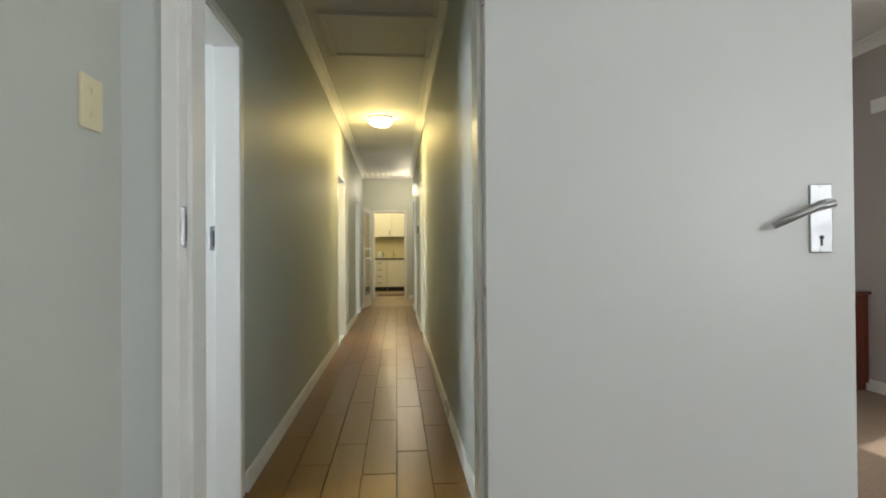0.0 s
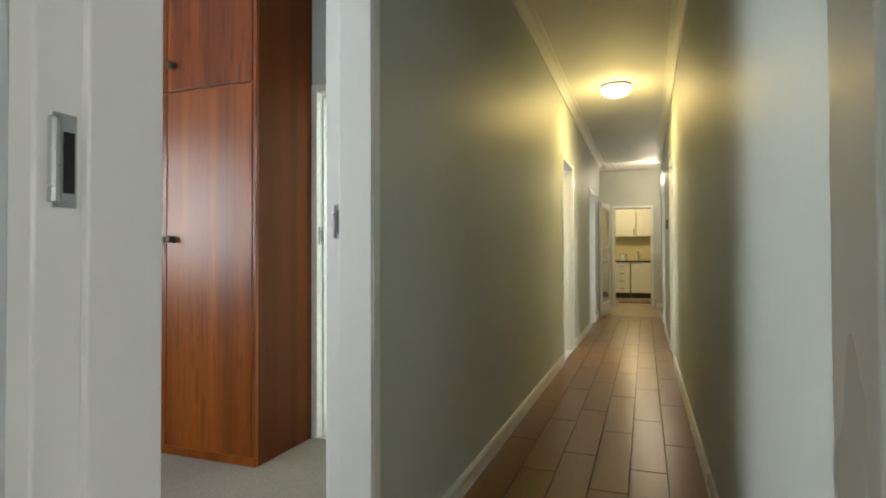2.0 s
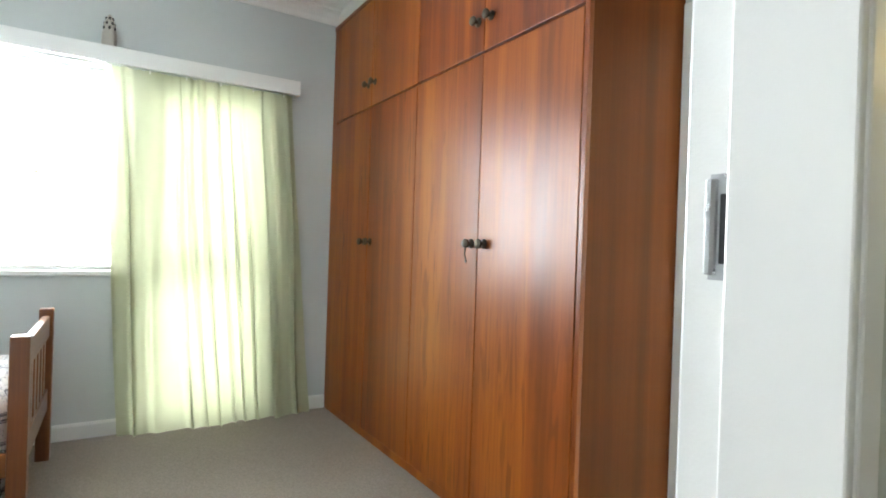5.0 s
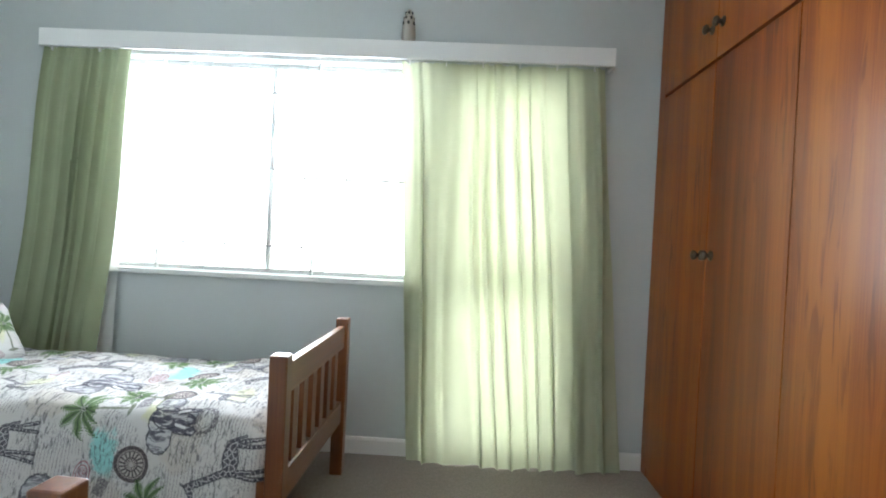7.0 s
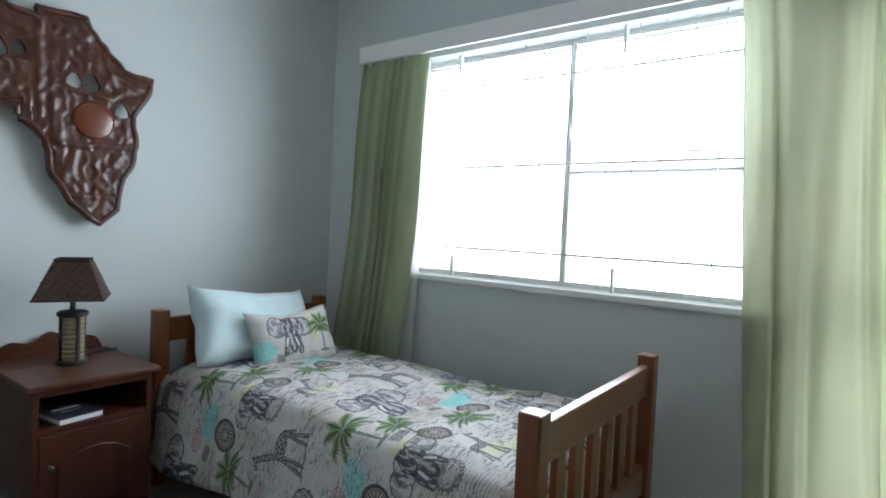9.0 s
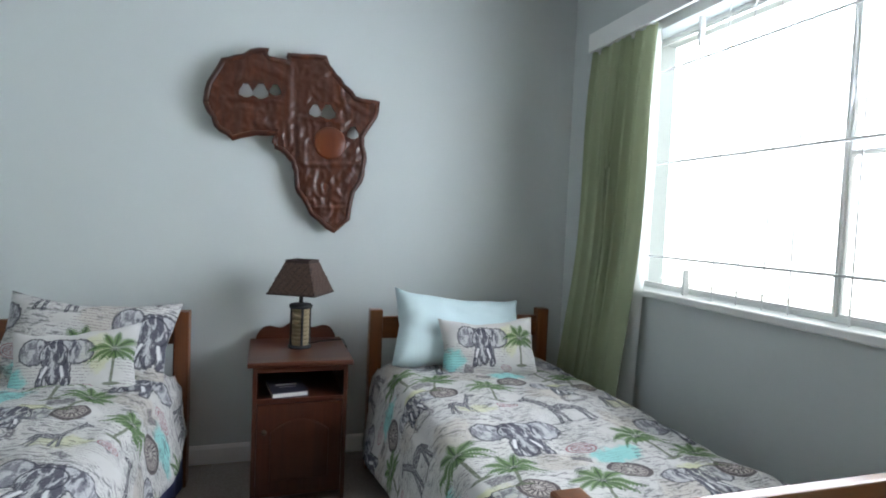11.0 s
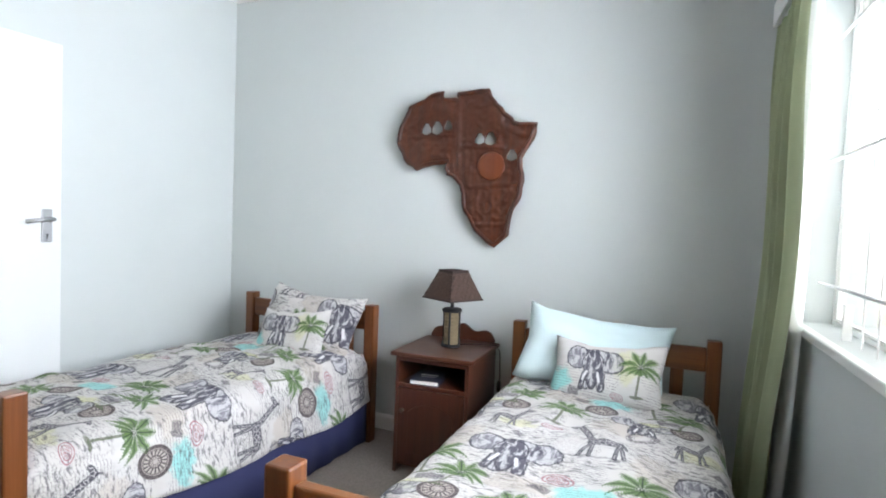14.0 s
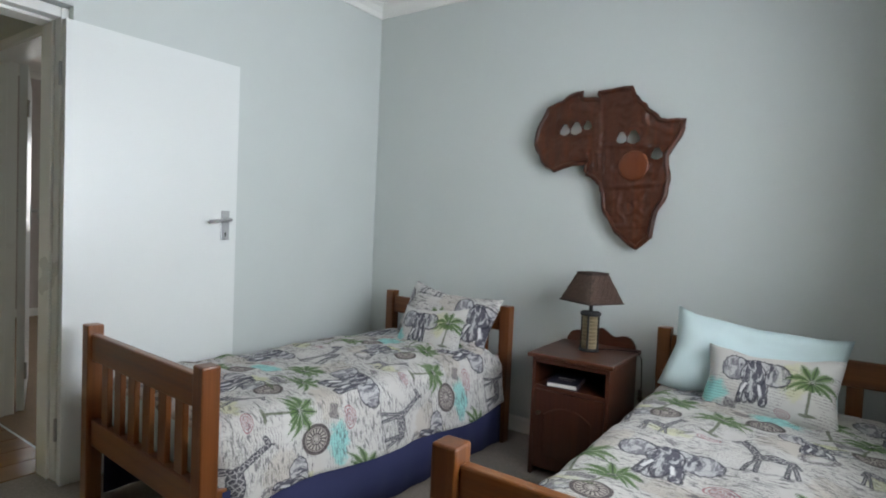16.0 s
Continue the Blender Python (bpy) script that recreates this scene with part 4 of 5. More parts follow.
    def palm(self, c, scale, turn=0.0):
        q = self.local(c, scale, turn)
        s = self.xyz(q)
        self.ink(self.fill(self.math("ADD", self.union(self.seg(q, 0.0, 0.02, -0.006, -0.085, 0.0042), self.ell(q, -0.004, -0.088, 0.026, 0.006)), self.math("MULTIPLY", self.rag, 0.4))), (0.10, 0.12, 0.07))
        droop = self.math("ADD", self.math("SUBTRACT", s[1], 0.024), self.math("MULTIPLY", self.math("MULTIPLY", s[0], s[0]), 8.0))
        ang = self.math("ARCTAN2", droop, s[0])
        r = self.math("SQRT", self.math("ADD", self.math("MULTIPLY", s[0], s[0]), self.math("MULTIPLY", droop, droop)))
        f = self.math("ABSOLUTE", self.math("SUBTRACT", self.math("FRACT", self.math("ADD", self.math("MULTIPLY", ang, 11 / 6.2832), self.math("MULTIPLY", self.math("SINE", self.math("MULTIPLY", ang, 2.0)), 0.12))), 0.5))
        off = self.math("MULTIPLY", self.math("MULTIPLY", f, 6.2832 / 11), r)
        reach = self.math("MULTIPLY", self.math("ADD", 0.076, self.math("MULTIPLY", self.math("SINE", self.math("MULTIPLY", ang, 3.0)), 0.014)), self.range(self.math("SINE", ang), -1.0, -0.3, 0.35, 1.0))
        u = self.math("DIVIDE", r, reach, clamp=True)
        wide = self.math("MULTIPLY", self.math("SINE", self.math("MULTIPLY", u, 3.1416)), 0.0105)
        serr = self.math("MULTIPLY", self.math("SINE", self.math("ADD", self.math("MULTIPLY", r, 1000.0), self.math("MULTIPLY", off, 500.0))), 0.0042)
        leaf = self.fill(self.math("ADD", self.math("SUBTRACT", off, wide), self.math("ADD", serr, self.math("MULTIPLY", self.rag, 0.35))), 0.0012)
        green = self.mix(self.noise(self.p, 60, 3), (0.025, 0.065, 0.025), (0.17, 0.29, 0.085))
        green = self.mix(self.math("SUBTRACT", 1.0, self.step(off, 0.0006, 0.0022)), green, (0.015, 0.04, 0.015))
        self.base = self.mix(self.math("MULTIPLY", self.math("MULTIPLY", leaf, self.math("LESS_THAN", r, reach)), 0.92), self.base, green)

    def wheel(self, c, scale):
        q = self.local(c, scale)
        s = self.xyz(q)
        r = self.math("ADD", self.vmath("LENGTH", q), self.math("MULTIPLY", self.rag, 0.3))
        ang = self.math("ARCTAN2", s[1], s[0])
        disc = self.fill(self.math("SUBTRACT", r, 0.060))
        self.base = self.mix(disc, self.base, (0.40, 0.36, 0.33))
        spoke = self.math("MULTIPLY", self.step(self.math("COSINE", self.math("ADD", self.math("MULTIPLY", ang, 16.0), self.math("MULTIPLY", r, 60.0))), -0.1, 0.4), self.math("MULTIPLY", self.fill(self.math("SUBTRACT", r, 0.040)), self.step(r, 0.006, 0.010)))
        ring = self.math("MAXIMUM", self.line(self.math("SUBTRACT", r, 0.053), 0.0068), self.math("MAXIMUM", self.line(self.math("SUBTRACT", r, 0.021), 0.0022), self.line(self.math("SUBTRACT", r, 0.042), 0.0016)))
        self.ink(self.math("MULTIPLY", self.math("MAXIMUM", ring, spoke), disc), (0.045, 0.036, 0.042), 0.92)

    def ring(self, c, scale):
        q = self.local(c, scale)
        r = self.math("ADD", self.vmath("LENGTH", self.map(q, (1.0, 1.15, 1))), self.rag)
        band = self.line(self.math("SUBTRACT", r, 0.045), 0.010)
        self.ink(self.math("MULTIPLY", band, self.step(self.noise(q, 110, 4), 0.38, 0.52)), (0.07, 0.06, 0.075), 0.85)
        self.ink(self.line(self.math("SUBTRACT", r, 0.028), 0.0015), (0.1, 0.09, 0.1), 0.7)

    def stamp(self, c, scale, colour):
        q = self.local(c, scale, 12)
        d = self.ell(q, 0, 0, 0.046, 0.026)
        lines = self.math("MAXIMUM", self.line(d, 0.0018), self.line(self.math("ADD", d, 0.008), 0.0014))
        bars = self.math("MULTIPLY", self.step(self.noise(self.map(q, (260, 90, 1)), 1.0, 2), 0.46, 0.54), self.fill(self.math("ADD", d, 0.011)))
        self.ink(self.math("MAXIMUM", lines, self.math("MULTIPLY", bars, 0.8)), colour, 0.85)

    def patch(self, c, w, h, turn):
        q = self.local(c, 1.0, turn)
        s = self.xyz(q)
        d = self.math("MAXIMUM", self.math("SUBTRACT", self.math("ABSOLUTE", s[0]), w), self.math("SUBTRACT", self.math("ABSOLUTE", s[1]), h))
        inside = self.fill(self.math("ADD", d, self.rag), 0.002)
        self.ink(self.math("MULTIPLY", inside, self.range(self.noise(q, 120, 4, 0.7), 0.4, 0.6, 0.45, 1.0)), (0.06, 0.055, 0.07), 0.9)

    def finish(self):
        self.bump(self.math("ADD", self.noise(self.p, 500, 2), self.math("MULTIPLY", self.noise(self.p, 9, 4), 3.0)), 0.25, 0.003)
        return self.done(self.base, 0.85, 0.0, 0.15)


TURQUOISE, LIME, TAN, RED_INK = (0.20, 0.60, 0.58), (0.56, 0.57, 0.27), (0.46, 0.40, 0.33), (0.30, 0.09, 0.12)


def duvet_print():
    """Palms, an elephant, a giraffe, wheels, stamps and script in a repeat of 0.62 by 0.80 m."""
    m = Print("safari_print_cotton")
    m.begin((0.62, 0.80))
    for c, rx, ry, col, k in (((0.06, -0.34), 0.08, 0.045, TURQUOISE, 0.75), ((0.22, 0.30), 0.06, 0.05, LIME, 0.6), ((-0.24, 0.08), 0.07, 0.04, LIME, 0.5), ((-0.12, -0.35), 0.10, 0.06, TAN, 0.5), ((0.12, 0.20), 0.10, 0.08, TAN, 0.45), ((0.24, -0.10), 0.07, 0.09, TAN, 0.45)):
        m.wash(c, rx, ry, col, k)
    m.sketch()
    m.writing(0.50, (1.3, 5.2, 0))
    m.ring((0.19, 0.13), 1.0)
    m.elephant((-0.19, -0.17), 1.6)
    m.elephant((0.19, 0.25), 1.15, -1)
    m.giraffe((-0.27, 0.13), 0.95, -1)
    m.giraffe((0.06, 0.02), 1.42)
    m.wheel((-0.29, 0.29), 0.95)
    m.wheel((0.03, 0.36), 1.05)
    m.stamp((-0.02, -0.27), 1.0, RED_INK)
    m.stamp((-0.11, 0.09), 0.8, RED_INK)
    m.patch((-0.06, -0.34), 0.030, 0.020, 20)
    m.patch((0.27, 0.38), 0.040, 0.022, -15)
    m.patch((-0.20, -0.02), 0.022, 0.016, 35)
    m.palm((-0.10, 0.27), 1.3, 6)
    m.palm((0.21, -0.27), 1.4, -10)
    m.palm((-0.29, -0.38), 1.2, 12)
    return m.finish()


def cushion_print():
    """One elephant and one palm, with a blot and a stamp."""
    m = Print("cushion_print_cotton")
    m.begin((0.60, 0.40))
    m.wash((-0.185, -0.07), 0.045, 0.05, TURQUOISE, 0.8)
    m.wash((0.08, 0.02), 0.05, 0.07, LIME, 0.5)
    m.writing(0.48, (2.3, 1.2, 0))
    m.elephant((-0.055, 0.005), 1.25)
    m.stamp((0.055, -0.105), 0.55, RED_INK)
    m.patch((-0.12, -0.11), 0.022, 0.018, 10)
    m.palm((0.135, 0.005), 1.12)
    return m.finish()


M_PRINT = duvet_print()
M_CUSHION = cushion_print()


def duvet(name, m, shift, seed, label, drops, y1):
    """A printed duvet draped over a mattress: local as the bed."""
    nx, ny = 76, 96
    half, y0, top = 0.445, 0.01 - y1, 0.515
    bm = bmesh.new()
    uvl = bm.loops.layers.uv.new("UVMap")
    grid, uvs = [], []
    for j in range(ny + 1):
        t = y0 + (y1 - y0) * j / ny
        row, urow = [], []
        for i in range(nx + 1):
            s = -(half + drops[0]) + (2 * half + drops[0] + drops[1]) * i / nx
            drop = drops[1] if s > 0 else drops[0]
            a, sg = abs(s), (1 if s > 0 else -1)
            r = 0.07
            flat = half - r
            n1 = noise.noise((s * 3.1, t * 2.6, seed))
            n2 = noise.noise((s * 9 + 5, t * 7, seed))
            n3 = noise.noise((s * 22, t * 15 + 3, seed))
            puff = 0.022 * n1 + 0.014 * n2 + 0.007 * n3
            if a < flat:
                x, z = s, top + 0.018 * math.cos(s / flat * 1.4) + puff
            elif a < flat + r * 1.57:
                q = (a - flat) / r
                x, z = sg * (flat + r * math.sin(q) + 0.5 * puff), top - r + r * math.cos(q) + 0.6 * puff
            else:
                d = a - flat - r * 1.57
                x = sg * (half + 0.014 + 0.05 * (d / drop) + 0.018 * math.sin(t * 9 + seed) * d / drop + 0.6 * puff)
                z = top - r - d * (1.0 - 0.10 * math.sin(t * 3.2 + seed))
            end = min(t - y0, y1 - t)
            if end < 0.07:
                z -= (0.07 - end) ** 2 * 12 if a < flat + r else 0
                if a >= half - 0.03 and t > 0:
                    x = sg * min(abs(x), 0.43 + end * 0.9)
            row.append(bm.verts.new((x, t, z)))
            urow.append((-s + shift[0], -t + shift[1]))
        grid.append(row), uvs.append(urow)
    for j in range(ny):
        for i in range(nx):
            f = bm.faces.new((grid[j][i], grid[j][i + 1], grid[j + 1][i + 1], grid[j + 1][i]))
            f.smooth = True
            for lp, (jj, ii) in zip(f.loops, ((j, i), (j, i + 1), (j + 1, i + 1), (j + 1, i))):
                lp[uvl].uv = uvs[jj][ii]
    ob = solid(name, bm, M_PRINT, True)
    ob.matrix_world = m
    sol = ob.modifiers.new("thickness", "SOLIDIFY")
    sol.thickness, sol.offset = 0.012, -1
    return tagged(ob, label, "duvet", "bedding")


def pillow(name, m, w, h, th, mat, seed, label, shift=(0, 0), category="pillow"):
    """A stuffed case with pinched corners: local x across, z up, y through."""
    nu, nv = 28, 20
    bm = bmesh.new()
    uvl = bm.loops.layers.uv.new("UVMap")
    for side in (1, -1):
        g = []
        for j in range(nv + 1):
            row = []
            for i in range(nu + 1):
                u, v = 2 * i / nu - 1, 2 * j / nv - 1
                full = ((1 - u ** 4) * (1 - v ** 4)) ** 0.55 if abs(u) < 1 and abs(v) < 1 else 0.0
                pin = 1 - 0.09 * (1 - abs(v)) * abs(u) ** 4
                n = noise.noise((u * 2.2, v * 2.0, seed)) * 0.5 + noise.noise((u * 6, v * 5, seed + 3)) * 0.22
                y = side * th / 2 * full * (1 + 0.42 * n)
                row.append(bm.verts.new((u * w / 2 * pin, y, v * h / 2 * (1 - 0.05 * (1 - abs(u)) * abs(v) ** 6) + 0.012 * noise.noise((u * 2, 7, seed)) - 0.055 * h * 2 * max(0, v) * math.cos(u * 1.4 - 0.3))))
            g.append(row)
        for j in range(nv):
            for i in range(nu):
                q = (g[j][i], g[j][i + 1], g[j + 1][i + 1], g[j + 1][i])
                f = bm.faces.new(q if side < 0 else q[::-1])
                f.smooth = True
                for lp in f.loops:
                    lp[uvl].uv = (-lp.vert.co.x + shift[0], lp.vert.co.z + shift[1])
    bmesh.ops.remove_doubles(bm, verts=bm.verts[:], dist=0.0004)
    ob = solid(name, bm, mat, True)
    ob.matrix_world = m
    return tagged(ob, label, category, "bedding")


def mattress(m, half):
    ob = solid("mattress", box(-0.435, 0.435, -half, half, 0.297, 0.458, 0.035, 3), M_AQUA, True)
    ob.matrix_world = m
    return tagged(ob, "single mattress under the printed duvet", "mattress", "bedding")


def valance(m):
    """Navy cloth skirt round the base, gathered in shallow folds."""
    bm = bmesh.new()
    path = []
    for k in range(60):
        path.append((-0.470, 0.85 - 1.70 * k / 59))
    for k in range(1, 24):
        path.append((-0.470 + 0.940 * k / 24, -0.85))
    for k in range(60):
        path.append((0.470, -0.85 + 1.70 * k / 59))
    rows = []
    for z in (FZ + 0.02, 0.14, 0.30):
        rows.append([bm.verts.new((x * (1 + 0.010 * math.sin(k * 1.1) * (0.3 - z) / 0.3), y, z)) for k, (x, y) in enumerate(path)])
    for a, b in zip(rows, rows[1:]):
        for k in range(len(path) - 1):
            bm.faces.new((a[k], a[k + 1], b[k + 1], b[k]))
    ob = solid("valance", bm, M_NAVY, True)
    ob.matrix_world = m
    s = ob.modifiers.new("thickness", "SOLIDIFY")
    s.thickness = 0.004
    return tagged(ob, "navy cloth valance hanging under the bed", "valance", "bedding")


B1, B2 = pose(-2.788, 1.556, 0, 0, 0, -0.8), pose(-0.982, 1.505, 0, 0, 0, -3.6)
bed("bed", B1, "honey-brown pine single bed with slatted ends, under the window", 0.931, 0.742)
bed("bed", B2, "honey-brown pine single bed with slatted ends, beside the door wall", 0.905, 0.725)
mattress(B1, 0.895)
mattress(B2, 0.868)
valance(B2)
duvet("duvet", B1, (0.0, 0.0), 1.3, "white cotton duvet printed with palms, wheels and grey animals", (0.30, 0.36), 0.895)
duvet("duvet", B2, (0.08, 0.03), 6.1, "white cotton duvet printed with palms, wheels and grey animals", (0.265, 0.28), 0.868)
pillow("pillow", pose(-2.735, 0.77, 0.665, 27, -8, 2), 0.67, 0.40, 0.20, M_AQUA, 2.0, "pale aqua pillow leaning on the headboard")
pillow("cushion", pose(-2.815, 0.955, 0.622, 28, -2, -2), 0.47, 0.30, 0.12, M_CUSHION, 5.0, "small oblong cushion printed with an elephant and a palm", (0.0, 0.0), "cushion")
pillow("pillow", pose(-1.165, 0.765, 0.650, 24, -7, -2), 0.62, 0.39, 0.20, M_PRINT, 8.0, "printed pillow leaning on the headboard", (0.2, 1.4))
pillow("cushion", pose(-1.165, 0.925, 0.608, 26, 1, 2), 0.42, 0.285, 0.12, M_CUSHION, 11.0, "small oblong cushion printed with an elephant and a palm", (0.0, 0.0), "cushion")

# bedside cabinet
ped = thing("bedside_cabinet", pose(-1.985, 0.45, 0), "dark cherry-stained bedside cabinet with an open shelf and a door", "bedside cabinet")
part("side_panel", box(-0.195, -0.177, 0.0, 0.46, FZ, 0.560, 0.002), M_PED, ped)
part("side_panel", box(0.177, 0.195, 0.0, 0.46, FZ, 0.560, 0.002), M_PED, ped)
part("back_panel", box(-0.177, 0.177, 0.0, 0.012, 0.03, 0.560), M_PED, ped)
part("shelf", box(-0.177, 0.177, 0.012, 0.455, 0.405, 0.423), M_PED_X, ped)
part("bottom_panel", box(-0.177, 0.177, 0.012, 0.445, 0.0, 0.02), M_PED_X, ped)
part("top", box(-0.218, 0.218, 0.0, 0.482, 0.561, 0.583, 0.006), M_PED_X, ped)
part("rail", box(-0.177, 0.177, 0.435, 0.455, 0.535, 0.560), M_PED_X, ped)
up = bmesh.new()
prof = []
for k in range(29):
    u = -1 + 2 * k / 28
    prof.append((u * 0.19, 0.583 + 0.052 + 0.030 * math.exp(-(u * 2.6) ** 2) + 0.010 * math.cos(u * 9) - (0.03 * max(0, abs(u) - 0.9) * 10)))
front = [up.verts.new((x, 0.018, z)) for x, z in prof] + [up.verts.new((0.19, 0.018, 0.5835)), up.verts.new((-0.19, 0.018, 0.5835))]
f = up.faces.new(front)
ex = bmesh.ops.extrude_face_region(up, geom=[f])
bmesh.ops.translate(up, verts=[v for v in ex["geom"] if isinstance(v, bmesh.types.BMVert)], vec=(0, -0.016, 0))
bmesh.ops.recalc_face_normals(up, faces=up.faces[:])
part("upstand", up, M_PED_X, ped)
pdoor = part("door", join(box(-0.175, 0.175, 0.447, 0.463, 0.024, 0.402, 0.003)), M_PED, ped)
arch = [(-0.12, 0.075), (0.12, 0.075)] + [(0.12 * math.cos(a), 0.285 + 0.05 * math.sin(a) ** 2) for a in np.linspace(0, math.pi, 15)]
pb = bmesh.new()
f = pb.faces.new([pb.verts.new((x, 0.464, z)) for x, z in arch])
ex = bmesh.ops.extrude_face_region(pb, geom=[f])
bmesh.ops.translate(pb, verts=[v for v in ex["geom"] if isinstance(v, bmesh.types.BMVert)], vec=(0, 0.006, 0))
bmesh.ops.recalc_face_normals(pb, faces=pb.faces[:])
bmesh.ops.bevel(pb, geom=[e for e in pb.edges if all(v.co.y > 0.467 for v in e.verts)], offset=0.0055, segments=2, affect="EDGES", profile=0.5)
part("raised_panel", pb, M_PED, pdoor)
part("knob", lathe([(0.008, 0), (0.005, 0.004), (0.005, 0.010), (0.011, 0.016), (0.011, 0.020), (0.004, 0.024)], 14), M_BRONZE, pdoor, "small metal knob", True).matrix_basis = pose(0.145, 0.463, 0.29, -90)

book = thing("book", pose(-1.93, 0.80, 0.4235, 0, 0, 8), "dark-covered book lying on the cabinet shelf", "book")
part("pages", box(-0.072, 0.072, -0.095, 0.097, 0.003, 0.021), M_PAPER, book)
part("cover", join(box(-0.075, 0.075, -0.10, 0.10, 0.0, 0.003), box(-0.075, 0.075, -0.10, 0.10, 0.021, 0.024), box(-0.075, -0.072, -0.10, 0.10, 0.003, 0.021)), M_BOOK, book)
part("title", join(box(-0.045, 0.045, -0.02, 0.0, 0.0241, 0.0244), box(-0.035, 0.035, 0.02, 0.028, 0.0241, 0.0244)), M_PAPER, book, "pale title bars")

# table lamp
LX, LY, LZ = -1.99, 0.665, 0.583
tl = thing("table_lamp", pose(LX, LY, LZ, 0, 0, 62), "small lamp with dark woven rattan shade and cane base", "table lamp")
part("foot", lathe([(0.052, 0), (0.053, 0.006), (0.050, 0.014)], 24), M_BLACK, tl, "", True)
part("core", cyl(0.038, 0.038, 0.17, 24, (0, 0, 0.099)), M_CANE, tl, "beige woven cane cylinder")
for k in range(9):
    part("cane_ring", lathe([(0.0375, 0.022 + 0.0185 * k), (0.0405, 0.026 + 0.0185 * k), (0.0405, 0.033 + 0.0185 * k), (0.0375, 0.037 + 0.0185 * k)], 24), M_CANE, tl, "", True)
for k in range(4):
    a = math.pi / 2 * k + 0.6
    part("upright", box(-0.005, 0.005, -0.003, 0.006, 0.012, 0.188, 0.001), M_BLACK, tl).matrix_basis = pose(0.041 * math.cos(a), 0.041 * math.sin(a), 0, 0, 0, math.degrees(a) - 90)
part("cap", lathe([(0.050, 0.184), (0.053, 0.188), (0.053, 0.198), (0.045, 0.204), (0.014, 0.207)], 24), M_BLACK, tl, "", True)
part("stem", cyl(0.010, 0.009, 0.05, 14, (0, 0, 0.23)), M_BLACK, tl)
shade_bm = bmesh.new()
bmesh.ops.create_cone(shade_bm, cap_ends=False, segments=4, radius1=0.112 * 1.4142, radius2=0.054 * 1.4142, depth=0.148)
bmesh.ops.subdivide_edges(shade_bm, edges=shade_bm.edges[:], cuts=3, use_grid_fill=True)
moved(shade_bm, Matrix.Translation((0, 0, 0.33)) @ Matrix.Rotation(radians(45), 4, "Z"))
ob = part("shade", shade_bm, M_SHADE, tl, "dark woven rattan shade")
ob.modifiers.new("thickness", "SOLIDIFY").thickness = 0.004
for r, z in ((0.113, 0.256), (0.055, 0.404)):
    part("shade_rim", tube([(r, r, z), (-r, r, z), (-r, -r, z), (r, -r, z), (r, r, z)], 0.004, 8), M_SHADE, tl)
weave = []
for k in range(19):
    f0 = (k + 0.5) / 20
    a = 0.1150 - 0.0575 * f0
    for q in range(4):
        for n in range(int(a * 2 / 0.017)):
            x = -a + 0.009 + 0.017 * n + (0.0085 if k % 2 else 0) + 0.002 * math.sin(k * 5 + n * 3)
            if x < a - 0.004:
                weave.append(moved(box(x - 0.0068, x + 0.0068, a - 0.006, a + 0.0005, -0.0024, 0.0024), pose(0, 0, 0.258 + 0.0074 * k, 0, 0, 90 * q)))
part("weave", join(*weave), paint("brown_rattan_strand", (0.115, 0.068, 0.05), 0.6, 0.25), tl, "brown rattan strands")["kind"] = "stuff"
cord = thing("lamp_cord", pose(0, 0, 0), "black lamp cord with inline switch hanging beside the cabinet", "cord")
part("cable", tube([(-2.02, 0.62, 0.588), (-2.12, 0.56, 0.588), (-2.205, 0.53, 0.586), (-2.225, 0.53, 0.55), (-2.232, 0.535, 0.42), (-2.228, 0.54, 0.34), (-2.225, 0.545, 0.24), (-2.21, 0.53, 0.16), (-2.21, 0.5, 0.03), (-2.2, 0.46, FZ + 0.008)], 0.003, 8), M_BLACK, cord, "", True)
part("switch", box(-2.238, -2.218, 0.53, 0.548, 0.335, 0.395, 0.005), M_BLACK, cord)

# carved wall map
OUT = [(0.00, 0.33), (0.02, 0.22), (0.09, 0.09), (0.20, 0.055), (0.25, 0.02), (0.345, 0.005), (0.345, 0.045), (0.46, 0.06), (0.47, 0.015), (0.67, 0.005),
       (0.71, 0.07), (0.78, 0.15), (0.85, 0.21), (1.00, 0.225), (0.985, 0.32), (0.91, 0.44), (0.93, 0.58), (0.91, 0.69), (0.865, 0.76), (0.84, 0.92),
       (0.745, 1.00), (0.60, 0.90), (0.52, 0.78), (0.50, 0.66), (0.47, 0.60), (0.41, 0.53), (0.40, 0.47), (0.29, 0.48), (0.16, 0.52), (0.06, 0.45)]


def smooth_loop(pts, n=3):
    out = []
    for (a, b), (c, d) in zip(pts, pts[1:] + pts[:1]):
        for k in range(n):
            u = k / n
            j = 0.006 * math.sin(37 * (a + c) + 5 * k) if k else 0
            out.append((a + (c - a) * u + j, b + (d - b) * u - j))
    return out


